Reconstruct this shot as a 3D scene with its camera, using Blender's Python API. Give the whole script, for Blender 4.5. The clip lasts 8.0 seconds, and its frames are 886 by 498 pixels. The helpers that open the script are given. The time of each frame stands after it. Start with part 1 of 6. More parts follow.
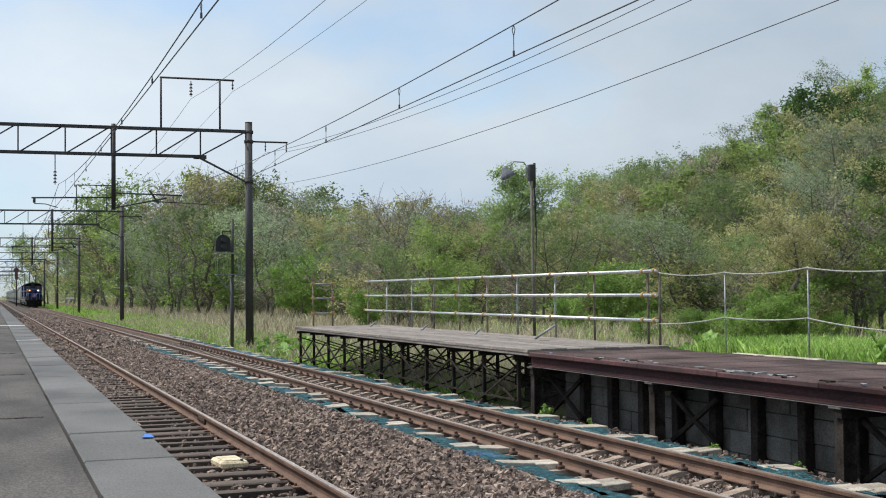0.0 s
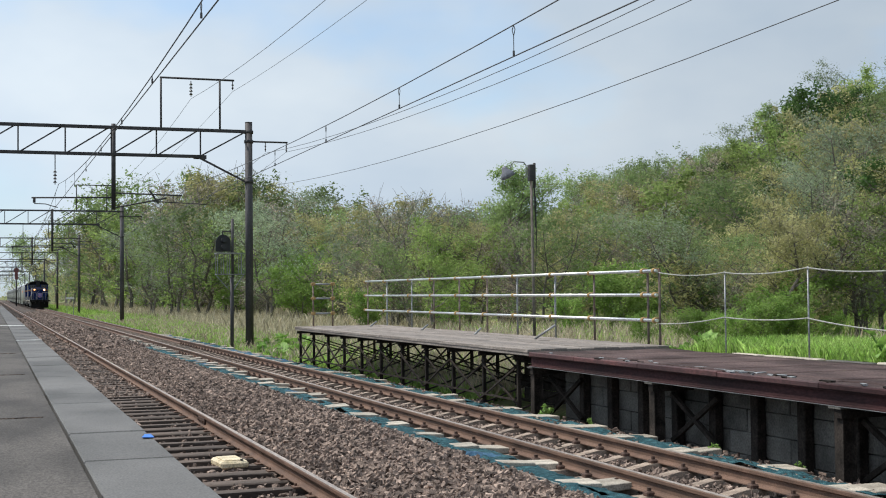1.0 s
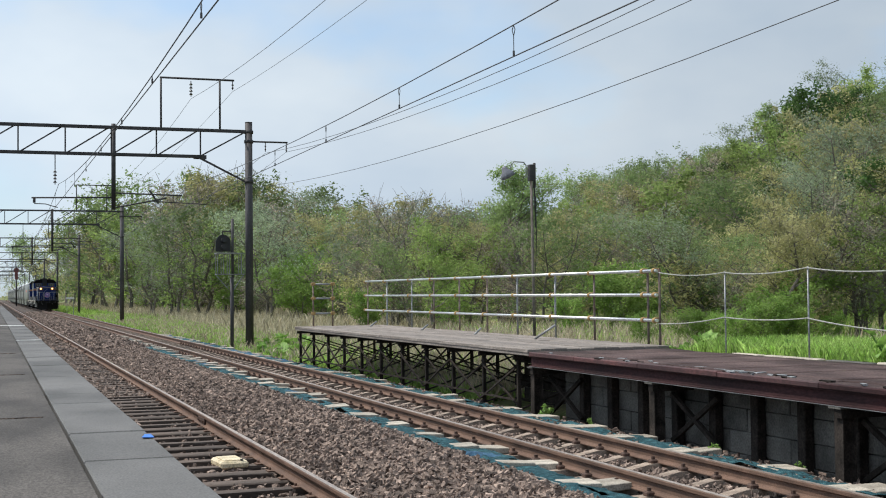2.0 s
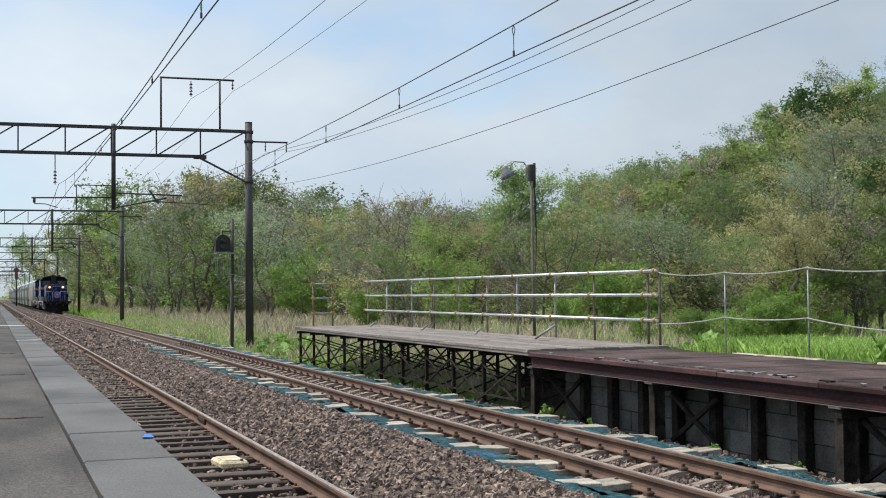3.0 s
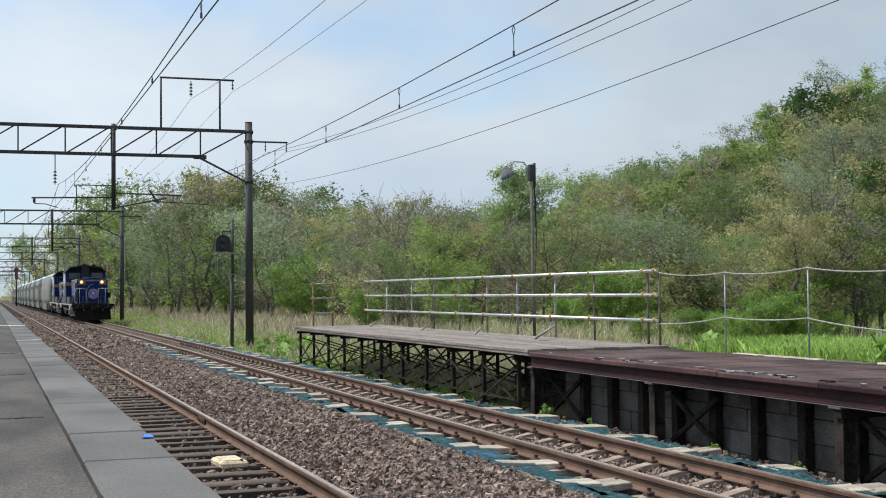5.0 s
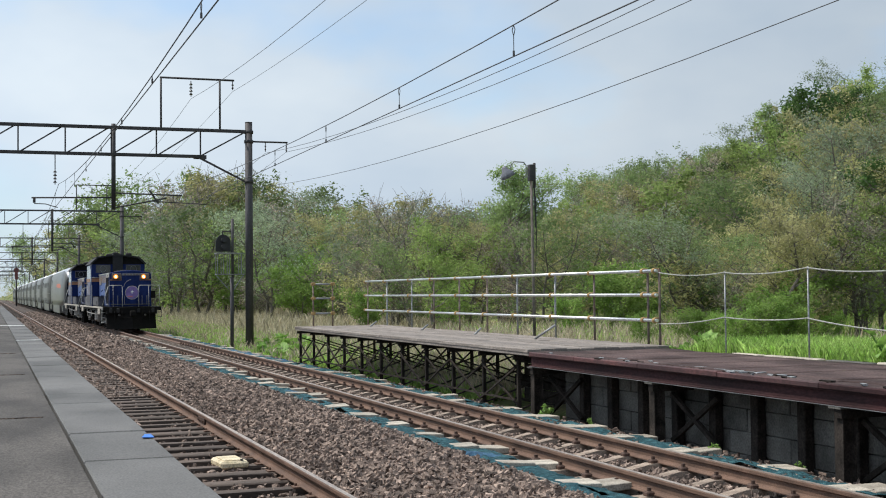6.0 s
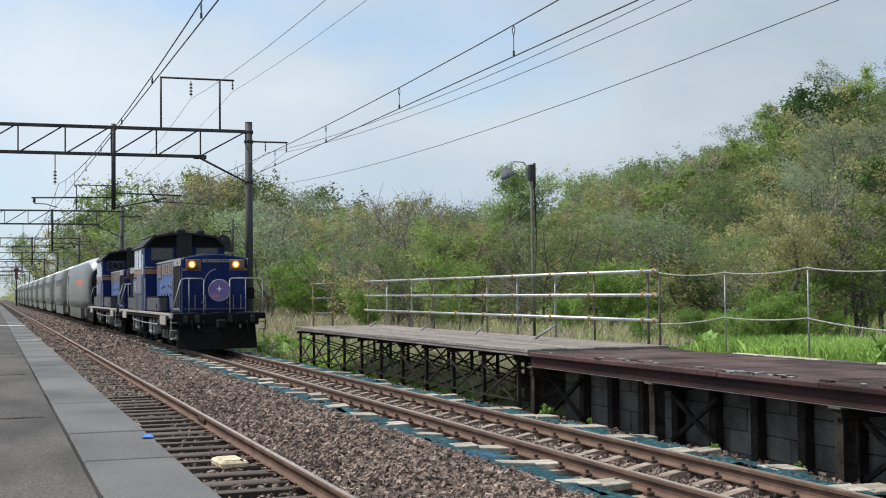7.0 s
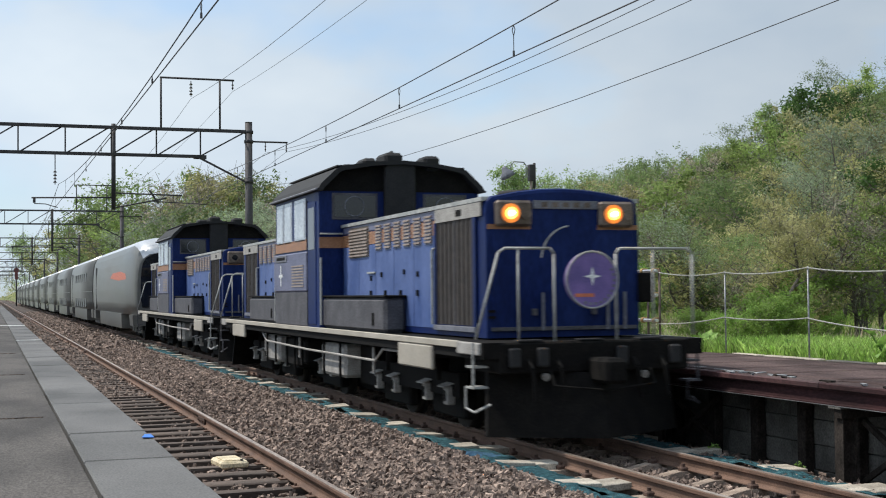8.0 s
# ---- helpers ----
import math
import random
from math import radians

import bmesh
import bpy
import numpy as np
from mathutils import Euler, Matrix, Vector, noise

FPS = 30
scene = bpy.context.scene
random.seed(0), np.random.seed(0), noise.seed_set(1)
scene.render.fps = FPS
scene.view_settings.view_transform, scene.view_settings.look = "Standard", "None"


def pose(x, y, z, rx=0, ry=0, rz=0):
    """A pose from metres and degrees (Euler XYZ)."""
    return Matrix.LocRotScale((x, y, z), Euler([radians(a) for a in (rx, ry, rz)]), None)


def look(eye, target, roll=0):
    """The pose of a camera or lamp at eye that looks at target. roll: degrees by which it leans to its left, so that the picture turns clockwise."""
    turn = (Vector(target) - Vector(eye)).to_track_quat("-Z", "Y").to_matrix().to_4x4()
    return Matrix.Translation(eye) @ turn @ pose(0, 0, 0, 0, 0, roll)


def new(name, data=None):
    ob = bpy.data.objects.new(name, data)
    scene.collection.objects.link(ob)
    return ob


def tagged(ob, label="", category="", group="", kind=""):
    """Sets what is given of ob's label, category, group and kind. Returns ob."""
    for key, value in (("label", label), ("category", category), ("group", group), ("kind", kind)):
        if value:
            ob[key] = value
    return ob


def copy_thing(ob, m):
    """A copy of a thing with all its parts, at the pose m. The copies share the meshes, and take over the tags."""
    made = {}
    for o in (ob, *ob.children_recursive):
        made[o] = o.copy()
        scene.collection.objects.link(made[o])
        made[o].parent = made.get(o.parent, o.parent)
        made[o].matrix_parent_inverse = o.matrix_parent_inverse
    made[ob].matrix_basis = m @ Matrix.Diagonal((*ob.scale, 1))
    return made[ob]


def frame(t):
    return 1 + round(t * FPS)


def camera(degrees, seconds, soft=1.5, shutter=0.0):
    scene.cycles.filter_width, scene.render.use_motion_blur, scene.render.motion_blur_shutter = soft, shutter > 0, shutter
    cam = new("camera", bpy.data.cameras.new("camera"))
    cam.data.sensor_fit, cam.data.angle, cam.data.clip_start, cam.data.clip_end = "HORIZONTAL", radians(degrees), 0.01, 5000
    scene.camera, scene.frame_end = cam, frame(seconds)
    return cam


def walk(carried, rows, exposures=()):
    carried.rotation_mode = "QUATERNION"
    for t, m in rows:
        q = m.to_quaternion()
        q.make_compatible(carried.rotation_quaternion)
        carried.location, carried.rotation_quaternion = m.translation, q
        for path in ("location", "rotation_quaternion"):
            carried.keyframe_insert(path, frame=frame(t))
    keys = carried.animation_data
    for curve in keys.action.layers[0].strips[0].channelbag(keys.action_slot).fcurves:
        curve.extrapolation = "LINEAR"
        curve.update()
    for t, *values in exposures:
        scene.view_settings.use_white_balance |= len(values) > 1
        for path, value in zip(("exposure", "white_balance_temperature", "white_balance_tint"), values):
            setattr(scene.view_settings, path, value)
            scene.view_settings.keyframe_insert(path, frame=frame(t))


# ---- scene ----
# ---------------------------------------------------------------- camera
cam = camera(38.27, 8.0, soft=1.05, shutter=0.12)
EYE = Vector((0.0, 0.0, 1.768))
VIEW = look(EYE, EYE + Vector((0.33316, 0.94227, 0.03363)) * 10, -0.59)
walk(cam, [(0.0, VIEW), (8.0, VIEW)], exposures=[(0.0, 0.0), (8.0, 0.0)])

T1, T2 = 2.38, 6.46            # centres of the two tracks; rail tops lie at z = 0
GAUGE = 0.565
TRAIN_SPEED, TRAIN_END = 25.34, 12.55

# ---------------------------------------------------------------- light
SUN_AZ, SUN_EL = radians(-56), radians(58)     # azimuth from +Y towards +X
world = bpy.data.worlds.new("sky")
scene.world = world
world.use_nodes = True
wn, wl = world.node_tree.nodes, world.node_tree.links
wn.clear()
w_out = wn.new("ShaderNodeOutputWorld")
w_bg = wn.new("ShaderNodeBackground")
sky = wn.new("ShaderNodeTexSky")
sky.sky_type, sky.sun_disc = "NISHITA", False
sky.sun_elevation, sky.sun_rotation = SUN_EL, SUN_AZ
sky.air_density, sky.dust_density = 1.0, 1.5
w_tc = wn.new("ShaderNodeTexCoord")
w_map = wn.new("ShaderNodeMapping")
w_map.inputs["Scale"].default_value = (1.0, 1.0, 2.0)
w_map.inputs["Location"].default_value = (0.35, 0.1, 0.0)
w_cloud = wn.new("ShaderNodeTexNoise")
w_cloud.inputs["Scale"].default_value, w_cloud.inputs["Detail"].default_value = 2.6, 5.0
w_cloud.inputs["Roughness"].default_value = 0.48
w_ramp = wn.new("ShaderNodeValToRGB")
w_ramp.color_ramp.elements[0].position, w_ramp.color_ramp.elements[1].position = 0.31, 0.50
w_tone = wn.new("ShaderNodeTexNoise")
w_tone.inputs["Scale"].default_value, w_tone.inputs["Detail"].default_value = 3.4, 5.0
w_white = wn.new("ShaderNodeValToRGB")
w_white.color_ramp.elements[0].position, w_white.color_ramp.elements[1].position = 0.30, 0.68
w_white.color_ramp.elements[0].color = (5.05, 6.3, 7.8, 1)
w_white.color_ramp.elements[1].color = (7.4, 8.3, 9.1, 1)
w_mix = wn.new("ShaderNodeMix")
w_mix.data_type = "RGBA"
wl.new(w_tc.outputs["Generated"], w_map.inputs["Vector"])
wl.new(w_map.outputs[0], w_cloud.inputs["Vector"])
wl.new(w_map.outputs[0], w_tone.inputs["Vector"])
wl.new(w_cloud.outputs["Fac"], w_ramp.inputs[0])
wl.new(w_tone.outputs["Fac"], w_white.inputs[0])
wl.new(w_ramp.outputs[0], w_mix.inputs[0])
# thin veil over the blue gaps
w_blue = wn.new("ShaderNodeVectorMath")
w_blue.operation = "MULTIPLY"
w_blue.inputs[1].default_value = (1.25, 1.55, 1.75)
wl.new(sky.outputs[0], w_blue.inputs[0])
wl.new(w_blue.outputs[0], w_mix.inputs[6])
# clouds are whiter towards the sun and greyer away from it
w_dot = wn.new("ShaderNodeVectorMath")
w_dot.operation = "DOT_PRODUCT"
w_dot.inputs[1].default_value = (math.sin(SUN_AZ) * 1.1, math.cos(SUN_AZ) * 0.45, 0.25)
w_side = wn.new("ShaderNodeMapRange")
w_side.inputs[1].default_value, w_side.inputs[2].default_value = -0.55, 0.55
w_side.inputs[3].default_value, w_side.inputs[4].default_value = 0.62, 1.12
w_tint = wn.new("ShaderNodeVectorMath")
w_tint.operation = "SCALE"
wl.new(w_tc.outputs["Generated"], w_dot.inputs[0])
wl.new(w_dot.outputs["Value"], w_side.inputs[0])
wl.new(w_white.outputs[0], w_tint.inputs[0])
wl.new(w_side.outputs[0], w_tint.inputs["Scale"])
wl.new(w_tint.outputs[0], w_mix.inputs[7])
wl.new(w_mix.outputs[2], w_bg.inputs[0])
w_bg.inputs[1].default_value = 0.107
wl.new(w_bg.outputs[0], w_out.inputs[0])

sun_data = bpy.data.lights.new("sun", "SUN")
sun_data.energy, sun_data.angle, sun_data.color = 3.9, radians(1.5), (1.0, 0.95, 0.87)
sun = new("sun", sun_data)
SUN_DIR = Vector((math.sin(SUN_AZ) * math.cos(SUN_EL), math.cos(SUN_AZ) * math.cos(SUN_EL), math.sin(SUN_EL)))
sun.matrix_world = look(SUN_DIR * 100, (0, 0, 0))


# ---------------------------------------------------------------- materials
def mat(name, a, b, scale=6.0, rough=0.7, metal=0.0, bump=0.0, fine=60.0, island=0.0, obrand=0.0, spec=0.5,
        stretch=(1, 1, 1), third=None, trans=0.0, stain=0.35, rough_var=0.15):
    """A surface of two colours in patches and grain, with relief; island and obrand vary the tone piece by piece."""
    m = bpy.data.materials.new(name)
    m.use_nodes = True
    n, l = m.node_tree.nodes, m.node_tree.links
    n.clear()
    out, bs = n.new("ShaderNodeOutputMaterial"), n.new("ShaderNodeBsdfPrincipled")
    tc, mp = n.new("ShaderNodeTexCoord"), n.new("ShaderNodeMapping")
    mp.inputs["Scale"].default_value = stretch
    l.new(tc.outputs["Object"], mp.inputs[0])
    n1, n2 = n.new("ShaderNodeTexNoise"), n.new("ShaderNodeTexNoise")
    n1.inputs["Scale"].default_value, n1.inputs["Detail"].default_value = scale, 6
    n2.inputs["Scale"].default_value, n2.inputs["Detail"].default_value = fine, 3
    l.new(mp.outputs[0], n1.inputs["Vector"]), l.new(mp.outputs[0], n2.inputs["Vector"])
    r1 = n.new("ShaderNodeValToRGB")
    r1.color_ramp.elements[0].position, r1.color_ramp.elements[1].position = 0.36, 0.64
    r1.color_ramp.elements[0].color, r1.color_ramp.elements[1].color = (*a, 1), (*b, 1)
    if third:
        e = r1.color_ramp.elements.new(0.5)
        e.color = (*third, 1)
    l.new(n1.outputs["Fac"], r1.inputs[0])
    col = r1.outputs[0]
    grain = n.new("ShaderNodeMapRange")
    grain.inputs[1].default_value, grain.inputs[2].default_value = 0.3, 0.7
    grain.inputs[3].default_value, grain.inputs[4].default_value = 1 - stain, 1 + stain
    l.new(n2.outputs["Fac"], grain.inputs[0])
    factor = grain.outputs[0]

    def times(sock, lo, hi):
        mr = n.new("ShaderNodeMapRange")
        mr.inputs[3].default_value, mr.inputs[4].default_value = lo, hi
        l.new(sock, mr.inputs[0])
        mu = n.new("ShaderNodeMath")
        mu.operation = "MULTIPLY"
        l.new(factor, mu.inputs[0]), l.new(mr.outputs[0], mu.inputs[1])
        return mu.outputs[0]
    if island:
        g = n.new("ShaderNodeNewGeometry")
        factor = times(g.outputs["Random Per Island"], 1 - island, 1 + island)
    if obrand:
        o = n.new("ShaderNodeObjectInfo")
        factor = times(o.outputs["Random"], 1 - obrand, 1 + obrand)
    vm = n.new("ShaderNodeVectorMath")
    vm.operation = "SCALE"
    l.new(col, vm.inputs[0]), l.new(factor, vm.inputs["Scale"])
    l.new(vm.outputs[0], bs.inputs["Base Color"])
    rr = n.new("ShaderNodeMapRange")
    rr.inputs[3].default_value, rr.inputs[4].default_value = max(rough - rough_var, 0.03), min(rough + rough_var, 1)
    l.new(n1.outputs["Fac"], rr.inputs[0]), l.new(rr.outputs[0], bs.inputs["Roughness"])
    bs.inputs["Metallic"].default_value = metal
    bs.inputs["Specular IOR Level"].default_value = spec
    if bump:
        ad = n.new("ShaderNodeMath")
        ad.operation = "ADD"
        l.new(n1.outputs["Fac"], ad.inputs[0]), l.new(n2.outputs["Fac"], ad.inputs[1])
        bp = n.new("ShaderNodeBump")
        bp.inputs["Strength"].default_value, bp.inputs["Distance"].default_value = 0.8, bump
        l.new(ad.outputs[0], bp.inputs["Height"]), l.new(bp.outputs[0], bs.inputs["Normal"])
    if trans:
        tr, ms = n.new("ShaderNodeBsdfTranslucent"), n.new("ShaderNodeMixShader")
        ms.inputs[0].default_value = trans
        l.new(vm.outputs[0], tr.inputs[0])
        l.new(bs.outputs[0], ms.inputs[1]), l.new(tr.outputs[0], ms.inputs[2]), l.new(ms.outputs[0], out.inputs[0])
    else:
        l.new(bs.outputs[0], out.inputs[0])
    return m


def glow(name, colour, strength):
    m = bpy.data.materials.new(name)
    m.use_nodes = True
    bs = m.node_tree.nodes["Principled BSDF"]
    bs.inputs["Base Color"].default_value = (*colour, 1)
    bs.inputs["Emission Color"].default_value = (*colour, 1)
    bs.inputs["Emission Strength"].default_value = strength
    return m


M = {}
M["rail_side"] = mat("rusty_rail", (0.115, 0.068, 0.048), (0.18, 0.108, 0.076), 3, 0.8, 0.2, 0.002, 80)
M["clip_rust"] = mat("dark_rusty_clip", (0.055, 0.032, 0.025), (0.11, 0.065, 0.048), 12, 0.85, 0.1, 0.003, 80)
M["rail_head"] = mat("worn_rail_head", (0.42, 0.33, 0.27), (0.52, 0.43, 0.36), 1.2, 0.42, 0.75, 0.0, 40, stretch=(1, 0.2, 1))
M["concrete_sleeper"] = mat("concrete_sleeper", (0.21, 0.158, 0.122), (0.33, 0.26, 0.205), 5, 0.9, 0, 0.006, 70, obrand=0.18)
M["wood_sleeper"] = mat("wood_sleeper", (0.055, 0.041, 0.033), (0.125, 0.094, 0.077), 4, 0.9, 0, 0.01, 50, obrand=0.25, stretch=(0.25, 1, 1))
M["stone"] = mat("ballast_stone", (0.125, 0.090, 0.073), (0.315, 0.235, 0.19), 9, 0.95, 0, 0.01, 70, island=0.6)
# Bed kept darker than the stones; the shadow in their gaps is this colour.
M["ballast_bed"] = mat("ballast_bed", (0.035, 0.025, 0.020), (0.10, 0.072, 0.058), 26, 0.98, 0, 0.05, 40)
M["asphalt"] = mat("platform_asphalt", (0.052, 0.046, 0.042), (0.105, 0.094, 0.086), 2.2, 0.92, 0, 0.006, 90, stretch=(1, 0.4, 1), stain=0.34, spec=0.3, third=(0.078, 0.070, 0.064))
M["slab"] = mat("edge_slab_concrete", (0.086, 0.084, 0.081), (0.155, 0.151, 0.147), 1.3, 0.8, 0, 0.003, 110, obrand=0.10, spec=0.3, stretch=(1, 0.6, 1), stain=0.24)
M["platform_wall"] = mat("platform_wall", (0.2, 0.19, 0.18), (0.32, 0.3, 0.28), 2, 0.9, 0, 0.01, 50)
M["white_paint"] = mat("worn_white_paint", (0.55, 0.55, 0.53), (0.75, 0.75, 0.72), 8, 0.7, 0, 0.002, 60)
M["blue_scrap"] = mat("blue_plastic", (0.02, 0.13, 0.50), (0.04, 0.2, 0.62), 14, 0.5)
M["netting"] = mat("teal_netting", (0.022, 0.08, 0.095), (0.075, 0.20, 0.225), 13, 0.85, 0, 0.05, 120, third=(0.03, 0.10, 0.12), stain=0.8, spec=0.25)
M["netting_blue"] = mat("blue_netting", (0.02, 0.085, 0.17), (0.06, 0.18, 0.30), 14, 0.8, 0, 0.05, 160, stain=0.5)
M["board"] = mat("pale_board", (0.30, 0.265, 0.215), (0.46, 0.41, 0.34), 5, 0.9, 0, 0.004, 70, obrand=0.22)
M["cream_box"] = mat("cream_plastic", (0.58, 0.48, 0.30), (0.72, 0.62, 0.44), 5, 0.6, 0, 0.002, 40)
M["steel_dark"] = mat("weathered_steel", (0.035, 0.033, 0.036), (0.07, 0.066, 0.07), 4, 0.7, 0.3, 0.002, 60)
M["pole"] = mat("pole_paint", (0.045, 0.042, 0.045), (0.085, 0.08, 0.084), 2.5, 0.7, 0.2, 0.002, 50, stretch=(1, 1, 0.3))
M["galv"] = mat("galvanised", (0.20, 0.205, 0.21), (0.32, 0.325, 0.33), 6, 0.55, 0.5, 0.001, 70)
M["pipe"] = mat("scaffold_pipe", (0.55, 0.55, 0.55), (0.75, 0.75, 0.74), 5, 0.35, 0.75, 0.001, 60, stretch=(1, 0.3, 1))
M["clamp"] = mat("rusty_clamp", (0.30, 0.19, 0.08), (0.50, 0.35, 0.15), 14, 0.7, 0.3)
M["post_rust"] = mat("rusty_post", (0.12, 0.075, 0.055), (0.24, 0.2, 0.18), 6, 0.8, 0.2, 0.001, 60, obrand=0.35)
M["insulator"] = mat("brown_porcelain", (0.05, 0.04, 0.04), (0.09, 0.075, 0.07), 5, 0.3)
M["wire"] = mat("wire_copper", (0.05, 0.05, 0.052), (0.09, 0.09, 0.092), 2, 0.6, 0.4)
M["rope"] = mat("rope", (0.30, 0.30, 0.27), (0.42, 0.42, 0.38), 30, 0.9)
M["platform_red"] = mat("red_brown_beam", (0.048, 0.021, 0.022), (0.115, 0.044, 0.042), 2.2, 0.75, 0.1, 0.003, 50, third=(0.075, 0.031, 0.031), stretch=(1, 0.4, 1))
M["platform_top"] = mat("dark_platform_top", (0.055, 0.038, 0.036), (0.125, 0.088, 0.083), 1.6, 0.95, 0, 0.012, 45, stretch=(1, 0.5, 1), spec=0.12, stain=0.4)
M["beam_dark"] = mat("dark_rusty_beam", (0.022, 0.011, 0.012), (0.058, 0.024, 0.025), 1.8, 0.85, 0.1, 0.003, 40, third=(0.04, 0.018, 0.019), stretch=(1, 0.35, 1), spec=0.25)
M["deck_board"] = mat("weathered_plank", (0.165, 0.140, 0.122), (0.29, 0.25, 0.22), 5, 0.9, 0, 0.006, 60, stretch=(1, 0.2, 1), obrand=0.16)
M["trestle"] = mat("tarred_timber", (0.018, 0.015, 0.013), (0.044, 0.036, 0.031), 5, 0.95, 0, 0.004, 40, obrand=0.3, spec=0.12)
M["block_wall"] = mat("concrete_plank", (0.070, 0.066, 0.058), (0.145, 0.138, 0.124), 2.2, 0.9, 0, 0.008, 40, obrand=0.22)
M["soil"] = mat("grassy_soil", (0.09, 0.11, 0.03), (0.19, 0.16, 0.075), 0.35, 1.0, 0, 0.05, 7, third=(0.17, 0.20, 0.06))
M["blade"] = mat("grass_blade", (0.27, 0.44, 0.085), (0.44, 0.60, 0.17), 0.6, 0.7, 0, 0, 20, island=0.4, trans=0.35)
M["reed"] = mat("dry_reed", (0.42, 0.355, 0.25), (0.60, 0.53, 0.39), 0.8, 0.9, 0, 0, 20, island=0.4, trans=0.25)
M["weed"] = mat("broad_weed", (0.16, 0.29, 0.055), (0.26, 0.40, 0.10), 2, 0.6, 0, 0, 20, island=0.3, trans=0.35)
M["twig"] = mat("grey_twig", (0.19, 0.165, 0.13), (0.31, 0.27, 0.22), 3, 0.9, 0, 0, 20, island=0.4)
M["bark"] = mat("grey_bark", (0.11, 0.095, 0.08), (0.21, 0.185, 0.16), 5, 0.95, 0, 0.02, 30, stretch=(1, 1, 0.3), obrand=0.3)
LEAVES = []
for nm, ca, cb in (("leaf_fresh", (0.19, 0.265, 0.055), (0.29, 0.365, 0.10)), ("leaf_mid", (0.15, 0.215, 0.06), (0.235, 0.30, 0.10)),
                   ("leaf_olive", (0.26, 0.255, 0.08), (0.37, 0.345, 0.135)), ("leaf_grey", (0.22, 0.275, 0.125), (0.31, 0.36, 0.19)),
                   ("leaf_brown", (0.27, 0.235, 0.14), (0.38, 0.33, 0.205)), ("leaf_deep", (0.04, 0.085, 0.02), (0.075, 0.13, 0.03))):
    LEAVES.append(mat(nm, (1.14 * ca[0], 1.16 * ca[1], 1.5 * ca[2]), (1.14 * cb[0], 1.16 * cb[1], 1.5 * cb[2]), 0.55, 0.75, 0, 0, 5, island=0.14, obrand=0.34, trans=0.5, spec=0.2, stain=0.25))
M["leaf_bright"] = mat("leaf_bright", (0.19, 0.31, 0.07), (0.30, 0.42, 0.12), 0.55, 0.75, 0, 0, 5, island=0.2, obrand=0.3, trans=0.5, spec=0.2, stain=0.25)
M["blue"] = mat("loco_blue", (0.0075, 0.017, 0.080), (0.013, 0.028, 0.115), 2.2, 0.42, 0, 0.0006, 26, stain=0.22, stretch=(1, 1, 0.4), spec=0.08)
# Lighter copy of loco_blue for the hood sides; their sunlight is in the colour.
M["faded_blue"] = mat("loco_blue_lit_side", (0.058, 0.098, 0.25), (0.115, 0.165, 0.35), 2.6, 0.5, 0, 0.0008, 30, stain=0.2, stretch=(1, 1, 0.35), spec=0.2)
M["loco_black"] = mat("sooty_black", (0.005, 0.0045, 0.0045), (0.011, 0.010, 0.009), 5, 0.85, 0, 0.002, 40, spec=0.15)
M["tank_grey"] = mat("dull_dark_grey", (0.055, 0.053, 0.06), (0.095, 0.092, 0.102), 3, 0.7, 0, 0.001, 40)
# Dusty blue-grey; its pale tone also carries the light on the side.
M["dusty_blue"] = mat("dusty_lit_blue_grey", (0.10, 0.105, 0.175), (0.165, 0.17, 0.25), 3, 0.5, 0, 0.001, 40)
M["loco_roof"] = mat("sooty_roof", (0.009, 0.009, 0.01), (0.02, 0.019, 0.02), 4, 0.8, 0, 0.001, 40)
M["loco_grey"] = mat("dusty_grey_paint", (0.12, 0.122, 0.145), (0.19, 0.193, 0.22), 3, 0.6, 0, 0.001, 40)
M["cream"] = mat("cream_line", (0.36, 0.325, 0.27), (0.44, 0.40, 0.335), 1.6, 0.65, 0, 0.001, 40, stain=0.1)
M["orange"] = mat("orange_line", (0.26, 0.12, 0.06), (0.36, 0.18, 0.095), 5, 0.5)
M["silver_line"] = mat("silver_edge", (0.5, 0.52, 0.56), (0.66, 0.68, 0.72), 5, 0.35, 0.5)
M["grille"] = mat("radiator_grille", (0.035, 0.029, 0.027), (0.065, 0.055, 0.05), 8, 0.7, 0.3)
M["louver"] = mat("dusty_louver", (0.25, 0.195, 0.165), (0.37, 0.30, 0.26), 8, 0.6)
M["white_rail"] = mat("pale_handrail", (0.26, 0.26, 0.25), (0.42, 0.42, 0.40), 6, 0.45)
M["axle_grey"] = mat("pale_axle_cover", (0.27, 0.255, 0.235), (0.38, 0.36, 0.335), 6, 0.75)
M["tyre"] = mat("wheel_steel", (0.02, 0.017, 0.015), (0.04, 0.035, 0.03), 6, 0.8, 0.2)
M["dark_glass"] = mat("dark_glass", (0.012, 0.014, 0.017), (0.02, 0.023, 0.027), 2, 0.08, 0, 0, 30, spec=0.8, rough_var=0.03)
M["coach_glass"] = mat("coach_glass", (0.092, 0.094, 0.092), (0.12, 0.122, 0.118), 2, 0.45, 0, 0, 30, spec=0.25)
# Pale base colour stands in for sky seen through the cab windows.
M["pale_glass"] = mat("sky_pale_cab_glass", (0.30, 0.34, 0.38), (0.45, 0.49, 0.52), 2, 0.1, 0, 0, 30, spec=0.8, rough_var=0.03)
M["mark"] = mat("violet_headmark", (0.12, 0.085, 0.28), (0.20, 0.13, 0.38), 4, 0.35, stain=0.15)
M["mark_white"] = mat("mark_white", (0.8, 0.8, 0.8), (0.85, 0.85, 0.85), 4, 0.5)
